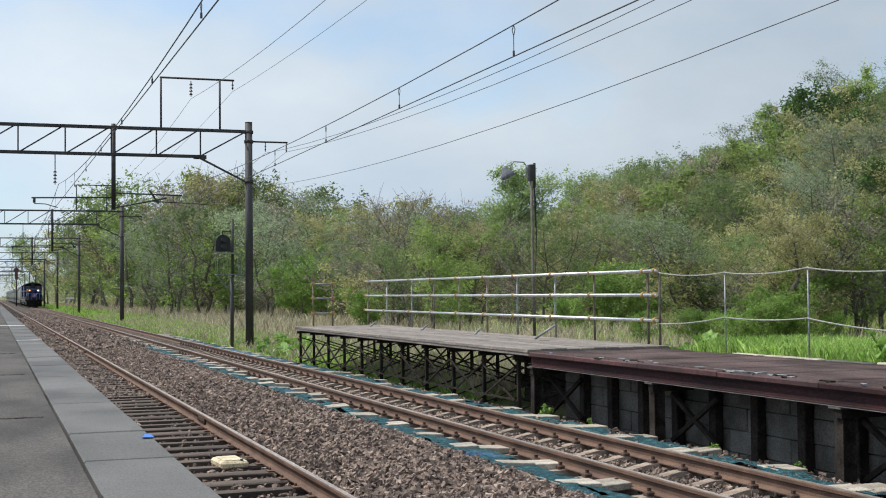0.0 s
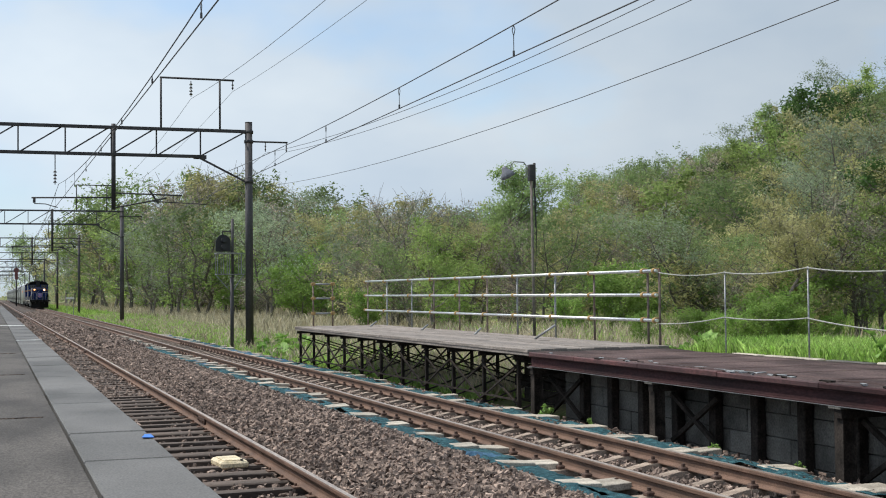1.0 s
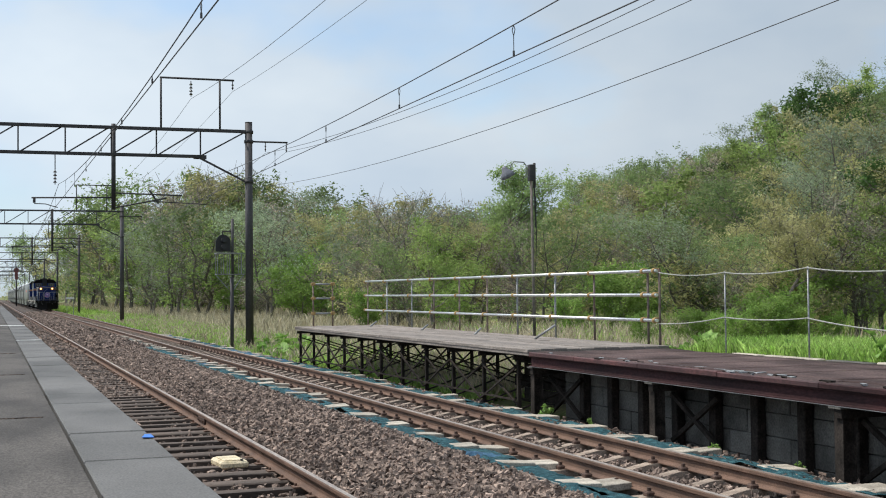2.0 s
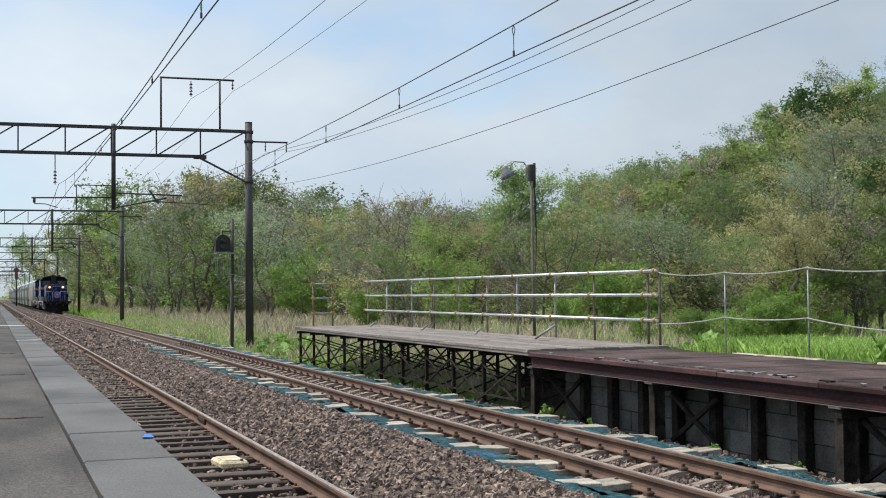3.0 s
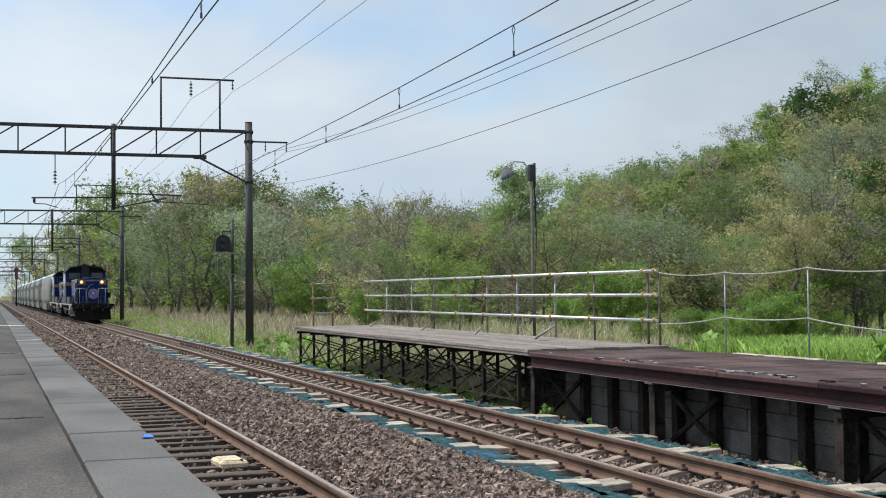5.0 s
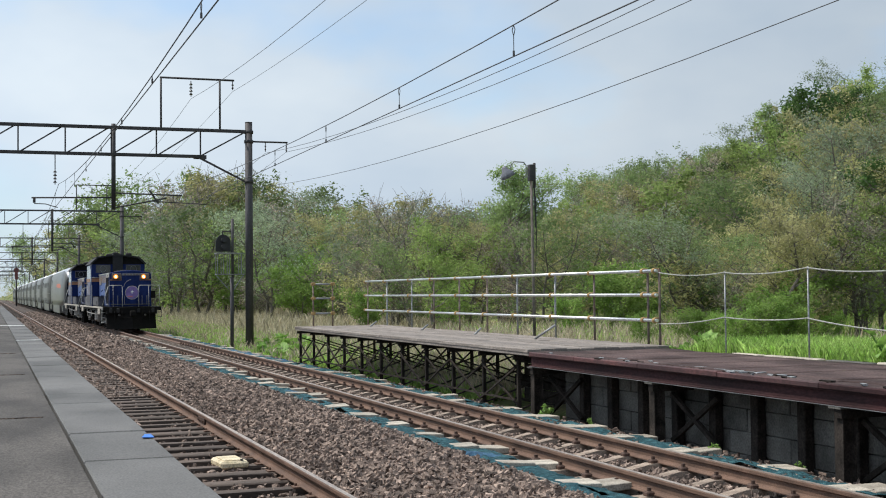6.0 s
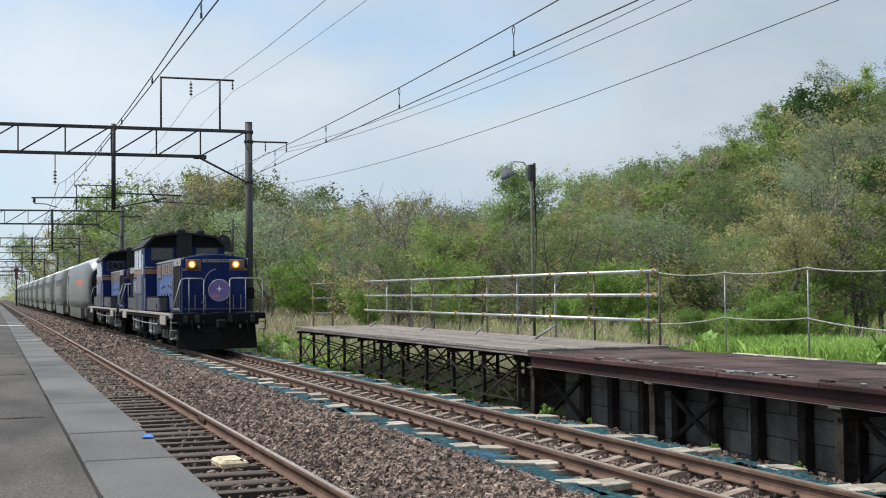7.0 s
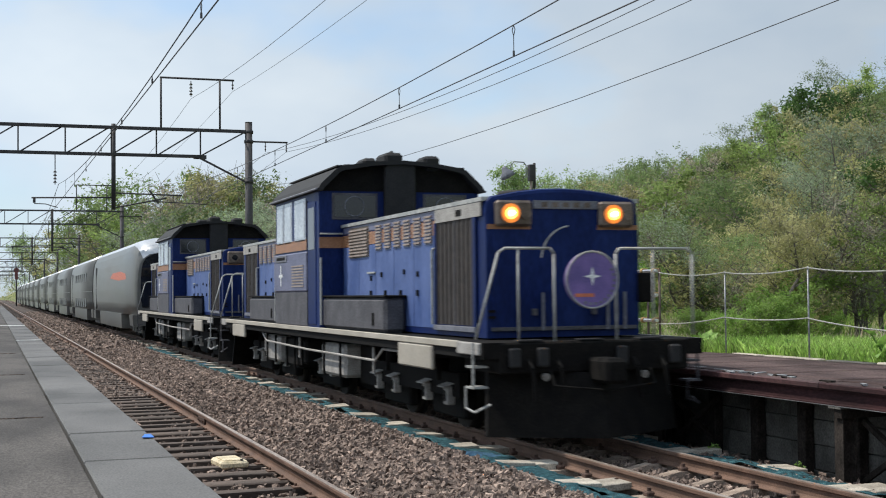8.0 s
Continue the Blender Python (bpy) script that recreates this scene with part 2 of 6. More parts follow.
M["mark_orange"] = mat("mark_orange", (0.5, 0.13, 0.08), (0.6, 0.18, 0.1), 4, 0.5)
M["lamp"] = glow("headlamp_light", (1.0, 0.42, 0.07), 6.0)
# Headlamp ring emits too: the reflector's bounced light made a glow of its own.
M["ring_glow"] = glow("ring_glow_orange", (1.0, 0.30, 0.05), 0.55)
M["lamp_core"] = glow("headlamp_core", (1.0, 0.55, 0.16), 220.0)
M["lamp_housing"] = mat("lamp_housing", (0.10, 0.075, 0.06), (0.19, 0.15, 0.125), 6, 0.5, 0.3)
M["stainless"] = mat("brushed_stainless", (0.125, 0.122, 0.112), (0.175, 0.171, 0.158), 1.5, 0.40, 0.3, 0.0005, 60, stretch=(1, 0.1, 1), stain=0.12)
# Roof colour far paler than the sides: the sun on top is painted in.
M["sunlit_coach_roof"] = mat("sunlit_coach_roof", (0.46, 0.47, 0.49), (0.58, 0.59, 0.61), 1.5, 0.35, 0.4, 0.0005, 30, stretch=(1, 0.2, 1), stain=0.12)
M["signal_black"] = mat("signal_black", (0.012, 0.012, 0.013), (0.022, 0.022, 0.024), 5, 0.6)
M["signal_red"] = mat("signal_head_red", (0.10, 0.03, 0.03), (0.16, 0.05, 0.045), 5, 0.6)


# ---------------------------------------------------------------- helpers of the build
def part(name, bm, material, parent=None, label="", smooth=False):
    me = bpy.data.meshes.new(name)
    bm.to_mesh(me)
    bm.free()
    for m in (material if isinstance(material, (list, tuple)) else [material]):
        me.materials.append(m)
    if smooth:
        me.shade_smooth()
    ob = new(name, me)
    if parent:
        ob.parent = parent
    if label:
        tagged(ob, label)
    return ob


def thing(name, label, category, m=None, group="", kind=""):
    ob = new(name)
    ob.empty_display_size = 0.2
    if m is not None:
        ob.matrix_world = m
    return tagged(ob, label, category, group, kind)


def box(bm, x0, x1, y0, y1, z0, z1, bevel=0.0, mi=0):
    vs = [bm.verts.new((x, y, z)) for z in (z0, z1) for y in (y0, y1) for x in (x0, x1)]
    fs = [bm.faces.new([vs[i] for i in f]) for f in ((0, 2, 3, 1), (4, 5, 7, 6), (0, 1, 5, 4), (2, 6, 7, 3), (0, 4, 6, 2), (1, 3, 7, 5))]
    for f in fs:
        f.material_index = mi
    if bevel:
        es = list({e for f in fs for e in f.edges})
        bmesh.ops.bevel(bm, geom=es, offset=bevel, segments=1, affect="EDGES", profile=0.5)
    return bm


def tube(bm, p, q, r, n=8, r2=None, mi=0, caps=True):
    p, q = Vector(p), Vector(q)
    d = (q - p).normalized()
    u = d.orthogonal().normalized()
    v = d.cross(u)
    r2 = r if r2 is None else r2
    rings = []
    for c, rad in ((p, r), (q, r2)):
        rings.append([bm.verts.new(c + (u * math.cos(6.28319 * k / n) + v * math.sin(6.28319 * k / n)) * rad) for k in range(n)])
    for k in range(n):
        f = bm.faces.new((rings[0][k], rings[0][(k + 1) % n], rings[1][(k + 1) % n], rings[1][k]))
        f.material_index, f.smooth = mi, n > 6
    if caps:
        bm.faces.new(rings[0][::-1]).material_index = mi
        bm.faces.new(rings[1]).material_index = mi
    return bm


def pipe(bm, pts, r, n=8):
    for a, b in zip(pts[:-1], pts[1:]):
        tube(bm, a, b, r, n)
    return bm


def prism(bm, outline, y0, y1, axis="y", mi=0):
    """Extrudes a closed outline of (x, z) along y."""
    a = [bm.verts.new((x, y0, z)) for x, z in outline]
    b = [bm.verts.new((x, y1, z)) for x, z in outline]
    k = len(outline)
    for i in range(k):
        bm.faces.new((a[i], a[(i + 1) % k], b[(i + 1) % k], b[i])).material_index = mi
    bm.faces.new(a[::-1]).material_index = mi
    bm.faces.new(b).material_index = mi
    bmesh.ops.recalc_face_normals(bm, faces=bm.faces[:])
    return bm


def angle_bar(bm, p, q, w=0.06):
    """A square-section bar between two points."""
    return tube(bm, p, q, w * 0.7, 4)


def raw(name, verts, faces, material, parent=None, smooth=False):
    me = bpy.data.meshes.new(name)
    me.from_pydata(verts.tolist() if hasattr(verts, "tolist") else verts, [], faces.tolist() if hasattr(faces, "tolist") else faces)
    me.materials.append(material)
    if smooth:
        me.shade_smooth()
    ob = new(name, me)
    if parent:
        ob.parent = parent
    return ob


rng = np.random.default_rng(7)


# ---------------------------------------------------------------- terrain
def smooth01(v):
    v = min(max(v, 0.0), 1.0)
    return v * v * (3 - 2 * v)


def terrain(x, y):
    z = -0.5
    if x > 8.4:
        z += 0.15 * smooth01((x - 8.4) / 3)
        near = smooth01((22.5 - y) / 5)
        z += near * 1.15 * smooth01((x - 9.2) / 1.2)
        foot = 27 - 6 * smooth01((y - 60) / 80)
        rise = smooth01((x - foot) / (68 - foot))
        crest = 8.6 + 1.6 * math.sin(y * 0.035 + 0.5) + 4.5 * smooth01((100 - y) / 25) - 2.5 * smooth01((y - 130) / 60)
        if y > 240:
            crest += 10 * smooth01((y - 240) / 200)
        z += crest * rise
        z += 0.9 * (noise.noise((x * 0.06, y * 0.06, 3))) * smooth01((x - 16) / 20)
        z -= 4.0 * smooth01((x - 90) / 200)
    elif x < -12:
        z += 0.3 * smooth01((-12 - x) / 8) * (1 + noise.noise((x * 0.05, y * 0.05, 9)))
    return z


def build_ground():
    xs = np.concatenate([np.linspace(-3500, -200, 14), np.linspace(-160, -14, 16), np.linspace(-12, 8.4, 8), np.linspace(8.8, 12, 9), np.linspace(13, 110, 78), np.linspace(125, 3500, 30)])
    ys = np.concatenate([np.linspace(-3500, -120, 12), np.linspace(-90, -4, 14), np.linspace(0, 60, 61), np.linspace(64, 400, 100), np.linspace(430, 3500, 26)])
    verts = [(x, y, terrain(x, y)) for y in ys for x in xs]
    w = len(xs)
    faces = [(j * w + i, j * w + i + 1, (j + 1) * w + i + 1, (j + 1) * w + i) for j in range(len(ys) - 1) for i in range(w - 1)]
    return tagged(raw("ground", verts, faces, M["soil"], smooth=True), "rough grassy ground rising to a wooded hillside", "ground", kind="structure")


build_ground()


def build_ballast_bed():
    """The raised bed under both tracks, with a heap between them."""
    prof = [(0.70, -0.5), (0.85, -0.225), (3.0, -0.225), (3.35, -0.17), (3.9, -0.09), (4.8, -0.07), (5.15, -0.13), (5.45, -0.17), (5.75, -0.235), (7.15, -0.235), (7.45, -0.18), (7.7, -0.17), (8.15, -0.24), (8.7, -0.50), (8.9, -0.7), (0.6, -0.7)]
    bm = bmesh.new()
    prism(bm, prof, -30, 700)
    return tagged(part("ballast_bed", bm, M["ballast_bed"]), "dark brown ballast bed under two tracks, stone-gap shade in its colour", "ballast", kind="structure")


build_ballast_bed()


def bed_height(x):
    px = [0.85, 3.0, 3.35, 3.9, 4.8, 5.15, 5.45, 5.75, 7.15, 7.45, 7.7, 8.15]
    pz = [-0.225, -0.225, -0.17, -0.09, -0.07, -0.13, -0.17, -0.235, -0.235, -0.18, -0.17, -0.24]
    return np.interp(x, px, pz)


def stones(name, x0, x1, y0, y1, count, size, label):
    """Loose angular stones, each a squashed and turned box with cut corners."""
    base = np.array([[-1, -1, -.7], [1, -.8, -.8], [.9, 1, -.6], [-.8, .9, -.8], [-.8, -.7, .7], [.6, -.9, .8], [.8, .7, .6], [-.6, .8, .9]], float)
    quads = np.array([[0, 3, 2, 1], [4, 5, 6, 7], [0, 1, 5, 4], [2, 3, 7, 6], [0, 4, 7, 3], [1, 2, 6, 5]])
    x = rng.uniform(x0, x1, count)
    u = rng.uniform(0, 1, count)
    y = y0 + (y1 - y0) * u ** 1.35
    s = size * rng.uniform(0.55, 1.25, count)
    v = base[None] * (1 + rng.uniform(-.35, .35, (count, 8, 3))) * s[:, None, None] * np.array([1.15, .75, .55])
    q = rng.normal(size=(count, 4))
    q /= np.linalg.norm(q, axis=1)[:, None]
    a, b, c, d = q.T
    rot = np.stack([1 - 2 * (c * c + d * d), 2 * (b * c - a * d), 2 * (b * d + a * c), 2 * (b * c + a * d), 1 - 2 * (b * b + d * d), 2 * (c * d - a * b),
                    2 * (b * d - a * c), 2 * (c * d + a * b), 1 - 2 * (b * b + c * c)], 1).reshape(-1, 3, 3)
    v = np.einsum("nij,nkj->nki", rot, v)
    z = bed_height(x) + s * rng.uniform(-0.1, 1.25, count)
    # troughs and humps that a shovel leaves
    z += np.array([.022 * noise.noise((a * 2.2, b * 2.2, 4)) for a, b in zip(x, y)]) * (size > .036)
    v += np.stack([x, y, z], 1)[:, None]
    f = (quads[None] + 8 * np.arange(count)[:, None, None]).reshape(-1, 4)
    return tagged(raw(name, v.reshape(-1, 3), f, M["stone"]), label, "ballast", kind="stuff")


stones("ballast_stones", 3.05, 5.10, 7.5, 50, 36000, 0.030, "loose brown ballast stones heaped between the tracks")
stones("ballast_stones", 5.97, 6.96, 7.5, 44, 10000, 0.026, "loose brown ballast stones between concrete sleepers")
stones("ballast_stones", 0.85, 2.9, 6.5, 46, 9000, 0.027, "dark ballast stones between old wooden sleepers")
stones("ballast_stones", 0.95, 2.9, 25, 46, 4500, 0.040, "brown ballast lying over the old sleepers")
stones("ballast_stones", 3.05, 5.3, 46, 150, 8000, 0.065, "brown ballast heaped between the tracks, farther off")
stones("ballast_stones", 0.9, 2.95, 44, 120, 3500, 0.06, "dark ballast of the platform track, farther off")
stones("ballast_stones", 0.9, 8.2, -12, 7.5, 3000, 0.06, "brown ballast stones beside the platform end")
stones("ballast_stones", 7.1, 8.3, 9, 40, 5000, 0.032, "brown ballast stones beside the far rail")


# ---------------------------------------------------------------- tracks
def build_rail(x, name="rail"):
    prof = [(-.061, -.153), (.061, -.153), (.061, -.143), (.016, -.127), (.008, -.115), (.008, -.05), (.033, -.037), (.0335, -.008), (.027, -.001),
            (-.027, -.001), (-.0335, -.008), (-.033, -.037), (-.008, -.05), (-.008, -.115), (-.016, -.127), (-.061, -.143)]
    bm = bmesh.new()
    prism(bm, [(x + a, b) for a, b in prof], -30, 700)
    ob = thing(name, "rust-brown steel rail with a worn bright running head", "rail", kind="structure")
    part("rail_body", bm, M["rail_side"], ob)
    bm = bmesh.new()
    box(bm, x - .0255, x + .0255, -30, 700, -.004, .003)
    part("running_surface", bm, M["rail_head"], ob, "worn bright steel running surface")
    return ob


for xr in (T1 - GAUGE, T1 + GAUGE, T2 - GAUGE, T2 + GAUGE):
    build_rail(xr)


def sleeper_mesh_concrete():
    bm = bmesh.new()
    xs = [-1.0, -.85, -.42, -.15, .15, .42, .85, 1.0]
    zt = [-.19, -.165, -.157, -.21, -.21, -.157, -.165, -.19]
    rows = []
    for x, z in zip(xs, zt):
        wt = .078
        rows.append([bm.verts.new((x, -wt - .03, -.34)), bm.verts.new((x, -wt, z)), bm.verts.new((x, wt, z)), bm.verts.new((x, wt + .03, -.34))])
    for a, b in zip(rows[:-1], rows[1:]):
        for i in range(3):
            bm.faces.new((a[i], a[i + 1], b[i + 1], b[i]))
    bm.faces.new(rows[0]), bm.faces.new(rows[-1][::-1])
    bmesh.ops.recalc_face_normals(bm, faces=bm.faces[:])
    me = bpy.data.meshes.new("sleeper")
    bm.to_mesh(me), bm.free()
    me.materials.append(M["concrete_sleeper"])
    return me


def clip_mesh():
    bm = bmesh.new()
    for sx in (-GAUGE, GAUGE):
        for d in (-.085, .085):
            box(bm, sx + d - .045, sx + d + .04, -.05, .05, -.17, -.115, .014)
            tube(bm, (sx + d, 0, -.16), (sx + d, 0, -.082), .022, 6)
    me = bpy.data.meshes.new("fastening")
    bm.to_mesh(me), bm.free()
    me.materials.append(M["clip_rust"])
    return me


def build_concrete_track():
    root = thing("concrete_sleeper_track", "track bed of concrete sleepers with rusty rail fastenings", "track", kind="structure")
    me, cl = sleeper_mesh_concrete(), clip_mesh()
    for k in range(-30, 150):
        y = 4.77 + 0.66 * k
        ob = new("sleeper", me)
        ob.location, ob.rotation_euler = (T2 + rng.uniform(-.015, .015), y + rng.uniform(-.02, .02), 0), (0, 0, rng.uniform(-.012, .012))
        ob.parent = root
        if -6 < k < 70:
            c = new("fastening", cl)
            c.location, c.parent = (T2, y, 0), root
    bm = bmesh.new()
    for k in range(150, 700):
        y = 4.77 + 0.66 * k
        box(bm, T2 - 1, T2 + 1, y - .09, y + .09, -.3, -.165)
    tagged(part("sleepers_beyond", bm, M["concrete_sleeper"], root), kind="stuff")


build_concrete_track()


def build_wood_track():
    root = thing("wooden_sleeper_track", "old dark wooden sleepers of the platform track", "track", kind="structure")
    meshes = []
    for v in range(4):
        bm = bmesh.new()
        box(bm, -1.05, 1.05, -.10, .10, -.30, -.158, .012)
        for vt in bm.verts:
            vt.co += Vector((rng.uniform(-.02, .02), rng.uniform(-.012, .012), rng.uniform(-.012, .006)))
        me = bpy.data.meshes.new("sleeper")
        bm.to_mesh(me), bm.free()
        me.materials.append(M["wood_sleeper"])
        meshes.append(me)
    for k in range(-30, 150):
        ob = new("sleeper", meshes[k % 4])
        ob.location, ob.rotation_euler = (T1 + rng.uniform(-.04, .04), 4.4 + .625 * k + rng.uniform(-.03, .03), 0), (0, 0, rng.uniform(-.025, .025))
        ob.parent = root
    plate = bpy.data.meshes.new("tie_plate")
    bm = bmesh.new()
    for sx in (-GAUGE, GAUGE):
        box(bm, sx - .13, sx + .13, -.07, .07, -.16, -.146)
        for d in (-.09, .09):
            tube(bm, (sx + d, .03, -.15), (sx + d, .03, -.12), .014, 6)
    bm.to_mesh(plate), bm.free()
    plate.materials.append(M["rail_side"])
    for k in range(-6, 60):
        ob = new("tie_plate", plate)
        ob.location, ob.parent = (T1, 4.4 + .625 * k, 0), root
    bm = bmesh.new()
    for k in range(150, 700):
        y = 4.4 + .625 * k
        box(bm, T1 - 1.05, T1 + 1.05, y - .1, y + .1, -.3, -.16)
    tagged(part("sleepers_beyond", bm, M["wood_sleeper"], root), kind="stuff")


build_wood_track()


def build_fishplate(x, y):
    bm = bmesh.new()
    for d in (-.022, .022):
        box(bm, x + d - .012, x + d + .012, y - .28, y + .28, -.125, -.04, .004)
        for k in range(4):
            tube(bm, (x + d * .8, y - .2 + k * .13, -.083), (x + d * 2.6, y - .2 + k * .13, -.083), .018, 6)
    box(bm, x - .03, x + .03, y - .004, y + .004, -.05, .0035)
    tagged(part("rail_joint", bm, M["clip_rust"]), "bolted rusty fishplate joining two rail ends", "rail joint", "rail joints")


for xx, yy in ((T1 + GAUGE, 19.0), (T1 + GAUGE, 44.0), (T1 - GAUGE, 19.0)):
    build_fishplate(xx, yy)


# ---------------------------------------------------------------- near platform
PZ = 1.018


def build_near_platform():
    bm = bmesh.new()
    prism(bm, [(-14, -.6), (0.72, -.6), (0.72, PZ - .10), (0.374, PZ - .10), (0.374, PZ), (-14, PZ)], -30, 110)
    tagged(part("platform", bm, M["asphalt"]), "worn grey asphalt station platform", "platform", kind="structure")
    root = thing("platform_edge", "grey concrete coping slabs along the platform edge", "platform edge", kind="structure")
    y, k = -28.0, 0
    lengths = [0.86, 1.18, 0.92, 1.05, 1.2]
    while y < 108:
        ln = lengths[k % 5] if y > 5 else 1.0
        bm = bmesh.new()
        box(bm, 0.394, 0.80, y + .008, y + ln - .006, PZ - .10, PZ + .004 + rng.uniform(-.003, .004), .008)
        part("slab", bm, M["slab"], root)
        y, k = y + ln, k + 1
    # dirt-filled joints across the asphalt
    for y in (8.28, 12.88, 17.68):
        bm = bmesh.new()
        pts = [(-6 + .42 * k, y + .02 * noise.noise((k * .7, y, 2))) for k in range(16)]
        for (xa, ya), (xb, yb) in zip(pts[:-1], pts[1:]):
            tube(bm, (xa, ya, PZ - .004), (xb, yb, PZ - .004), .011, 6, caps=False)
        tagged(part("asphalt_joint", bm, M["ballast_bed"]), "dirt-filled joint across the asphalt", "joint", kind="structure")
    bm = bmesh.new()
    box(bm, -6, 0.80, 34.0, 34.5, PZ + .009, PZ + .013)
    tagged(part("white_line", bm, M["white_paint"]), "white painted line across the platform", "marking", kind="structure")
    bm = bmesh.new()
    box(bm, 0.384, 0.80, 22.6, 22.75, PZ + .009, PZ + .012)
    tagged(part("white_line", bm, M["white_paint"]), "thin pale strip across the platform edge", "marking", kind="structure")
    bm = bmesh.new()
    pts = [(0.735, 6.80), (0.797, 6.78), (0.797, 6.95), (0.765, 6.94)]
    vs = [bm.verts.new((x, y, PZ + .010)) for x, y in pts] + [bm.verts.new((x, y, PZ + .013)) for x, y in pts]
    bm.faces.new(vs[4:])
    for i in range(4):
        bm.faces.new((vs[i], vs[(i + 1) % 4], vs[4 + (i + 1) % 4], vs[4 + i]))
    tagged(part("tape_scrap", bm, M["blue_scrap"]), "scrap of blue tape on the platform edge", "tape")


build_near_platform()


# ---------------------------------------------------------------- far platform
FZ, FX0, FX1 = 0.80, 8.0, 10.45      # its top, its track edge and its back edge


def build_far_platform():
    root = thing("far_platform", "old low platform with a red-brown steel edge beam on dark posts", "platform", kind="structure")
    bm = bmesh.new()
    box(bm, FX0 + .1, FX1, -25, 18.6, FZ - .14, FZ - .045)
    part("top_slab", bm, M["platform_top"], root, "dark brown worn asphalt top")
    # warped tarred sheets with open cracks between them
    y = 18.6
    while y > -24:
        ln = float(rng.uniform(.9, 2.1))
        nx, ny = 9, 9
        skew = float(rng.uniform(-.08, .08))
        verts = []
        for j in range(ny):
            for i in range(nx):
                u, v = i / (nx - 1), j / (ny - 1)
                yy = y - .006 - (ln - .012) * v + skew * (u - .5) * (1 if 0 < j < ny - 1 else .6)
                xx = FX0 + .335 + (FX1 - .03 - FX0 - .335) * u
                verts.append((xx, yy, FZ + .004 + .010 * noise.noise((xx * 1.4, yy * 1.2, 3)) + .004 * noise.noise((xx * 6, yy * 6, 5)) - (.004 if j in (0, ny - 1) else 0)))
        faces = [(j * nx + i, (j + 1) * nx + i, (j + 1) * nx + i + 1, j * nx + i + 1) for j in range(ny - 1) for i in range(nx - 1)]
        me = bpy.data.meshes.new("top_sheet")
        me.from_pydata(verts, [], faces)
        me.materials.append(M["platform_top"])
        me.shade_smooth()
        ob = new("top_sheet", me)
        ob.parent = root
        so = ob.modifiers.new("thickness", "SOLIDIFY")
        so.thickness, so.offset = .035, -1
        y -= ln
    # dark planks added for the shadowed earth bank under the timber deck's end
    for k in range(5):
        bm = bmesh.new()
        box(bm, FX1 - .45, FX1 - .40, 18.7, 24.0 - .5 * (k % 2), -.6 + k * .235, -.6 + k * .235 + .225, .006)
        part("bank_plank", bm, M["trestle"], root)
    # edge kerb in lengths, slightly uneven
    y = -24.0
    while y < 18.5:
        ln = min(1.95, 18.6 - y)
        bm = bmesh.new()
        dz = rng.uniform(-.012, .012)
        box(bm, FX0 + .075, FX0 + .34, y + .008, y + ln - .008, FZ - .06, FZ + .010 + dz, .012)
        bmesh.ops.subdivide_edges(bm, edges=[e for e in bm.edges if e.calc_length() > 1], cuts=14)
        for vt in bm.verts:
            if vt.co.z > FZ - .02:
                vt.co.z += .012 * noise.noise((vt.co.x * 3, vt.co.y * 2.6, 1))
                vt.co.x += .022 * noise.noise((vt.co.z, vt.co.y * 4.1, 7)) * (vt.co.x < FX0 + .2)
        part("edge_kerb", bm, M["platform_top"], root)
        bm = bmesh.new()
        box(bm, FX0 - .012, FX0 + .07, y + .004, y + ln - .004, FZ - .062, FZ + .004 + dz * .6, .010)
        part("edge_lip", bm, M["platform_red"] if y > 10 else M["beam_dark"], root, "red-brown painted lip" if y > 10 else "")
        y += ln
    bm = bmesh.new()
    prism(bm, [(FX0 + .01, FZ - .065), (FX0 + .01, FZ - .075), (FX0 + .05, FZ - .08), (FX0 + .05, .60), (FX0 + .005, .595), (FX0 + .005, .583), (FX0 + .12, .583), (FX0 + .12, FZ - .065)], -25, 18.62)
    part("edge_beam", bm, M["beam_dark"], root, "dark red-brown steel channel beam")
    bm = bmesh.new()
    box(bm, FX0 + .0, FX0 + .03, -25, 18.6, .577, .5825)
    part("beam_flange", bm, M["galv"], root, "pale worn flange edge")
    for k in range(-6, 6):
        y = 10.86 + 3.87 * (k - 0) if k <= 2 else None
        if y is None or y > 18.7:
            continue
        bm = bmesh.new()
        box(bm, FX0 + .05, FX0 + .065, y - .07, y + .07, -.5, .575)
        box(bm, FX0 + .19, FX0 + .205, y - .07, y + .07, -.5, .575)
        box(bm, FX0 + .065, FX0 + .19, y - .008, y + .008, -.5, .575)
        part("post", bm, M["trestle"], root)
        bm = bmesh.new()
        box(bm, FX0 + .0, FX0 + .2, y - .1, y + .1, .552, .5725)
        part("cap_plate", bm, M["block_wall"], root)
    # retaining wall of concrete planks set behind the posts
    wx = FX0 + .62
    for row in range(4):
        y = -24.0 + (row % 2) * .4
        while y < 18.6:
            ln = min(1.29, 18.6 - y)
            bm = bmesh.new()
            box(bm, wx + rng.uniform(-.008, .008), wx + .08, y + .006, y + ln - .006, -.52 + row * .28, -.52 + row * .28 + .272, .008)
            part("wall_plank", bm, M["block_wall"], root)
            y += ln
    bm = bmesh.new()
    box(bm, wx + .085, wx + .2, -25, 18.6, -.6, FZ - .142)
    part("wall_backing", bm, M["block_wall"], root)
    y = 17.74
    while y > -24:
        bm = bmesh.new()
        box(bm, wx - .13, wx - .012, y - .075, y + .075, -.5, FZ - .142, .01)
        part("inner_post", bm, M["trestle"], root)
        y -= .935
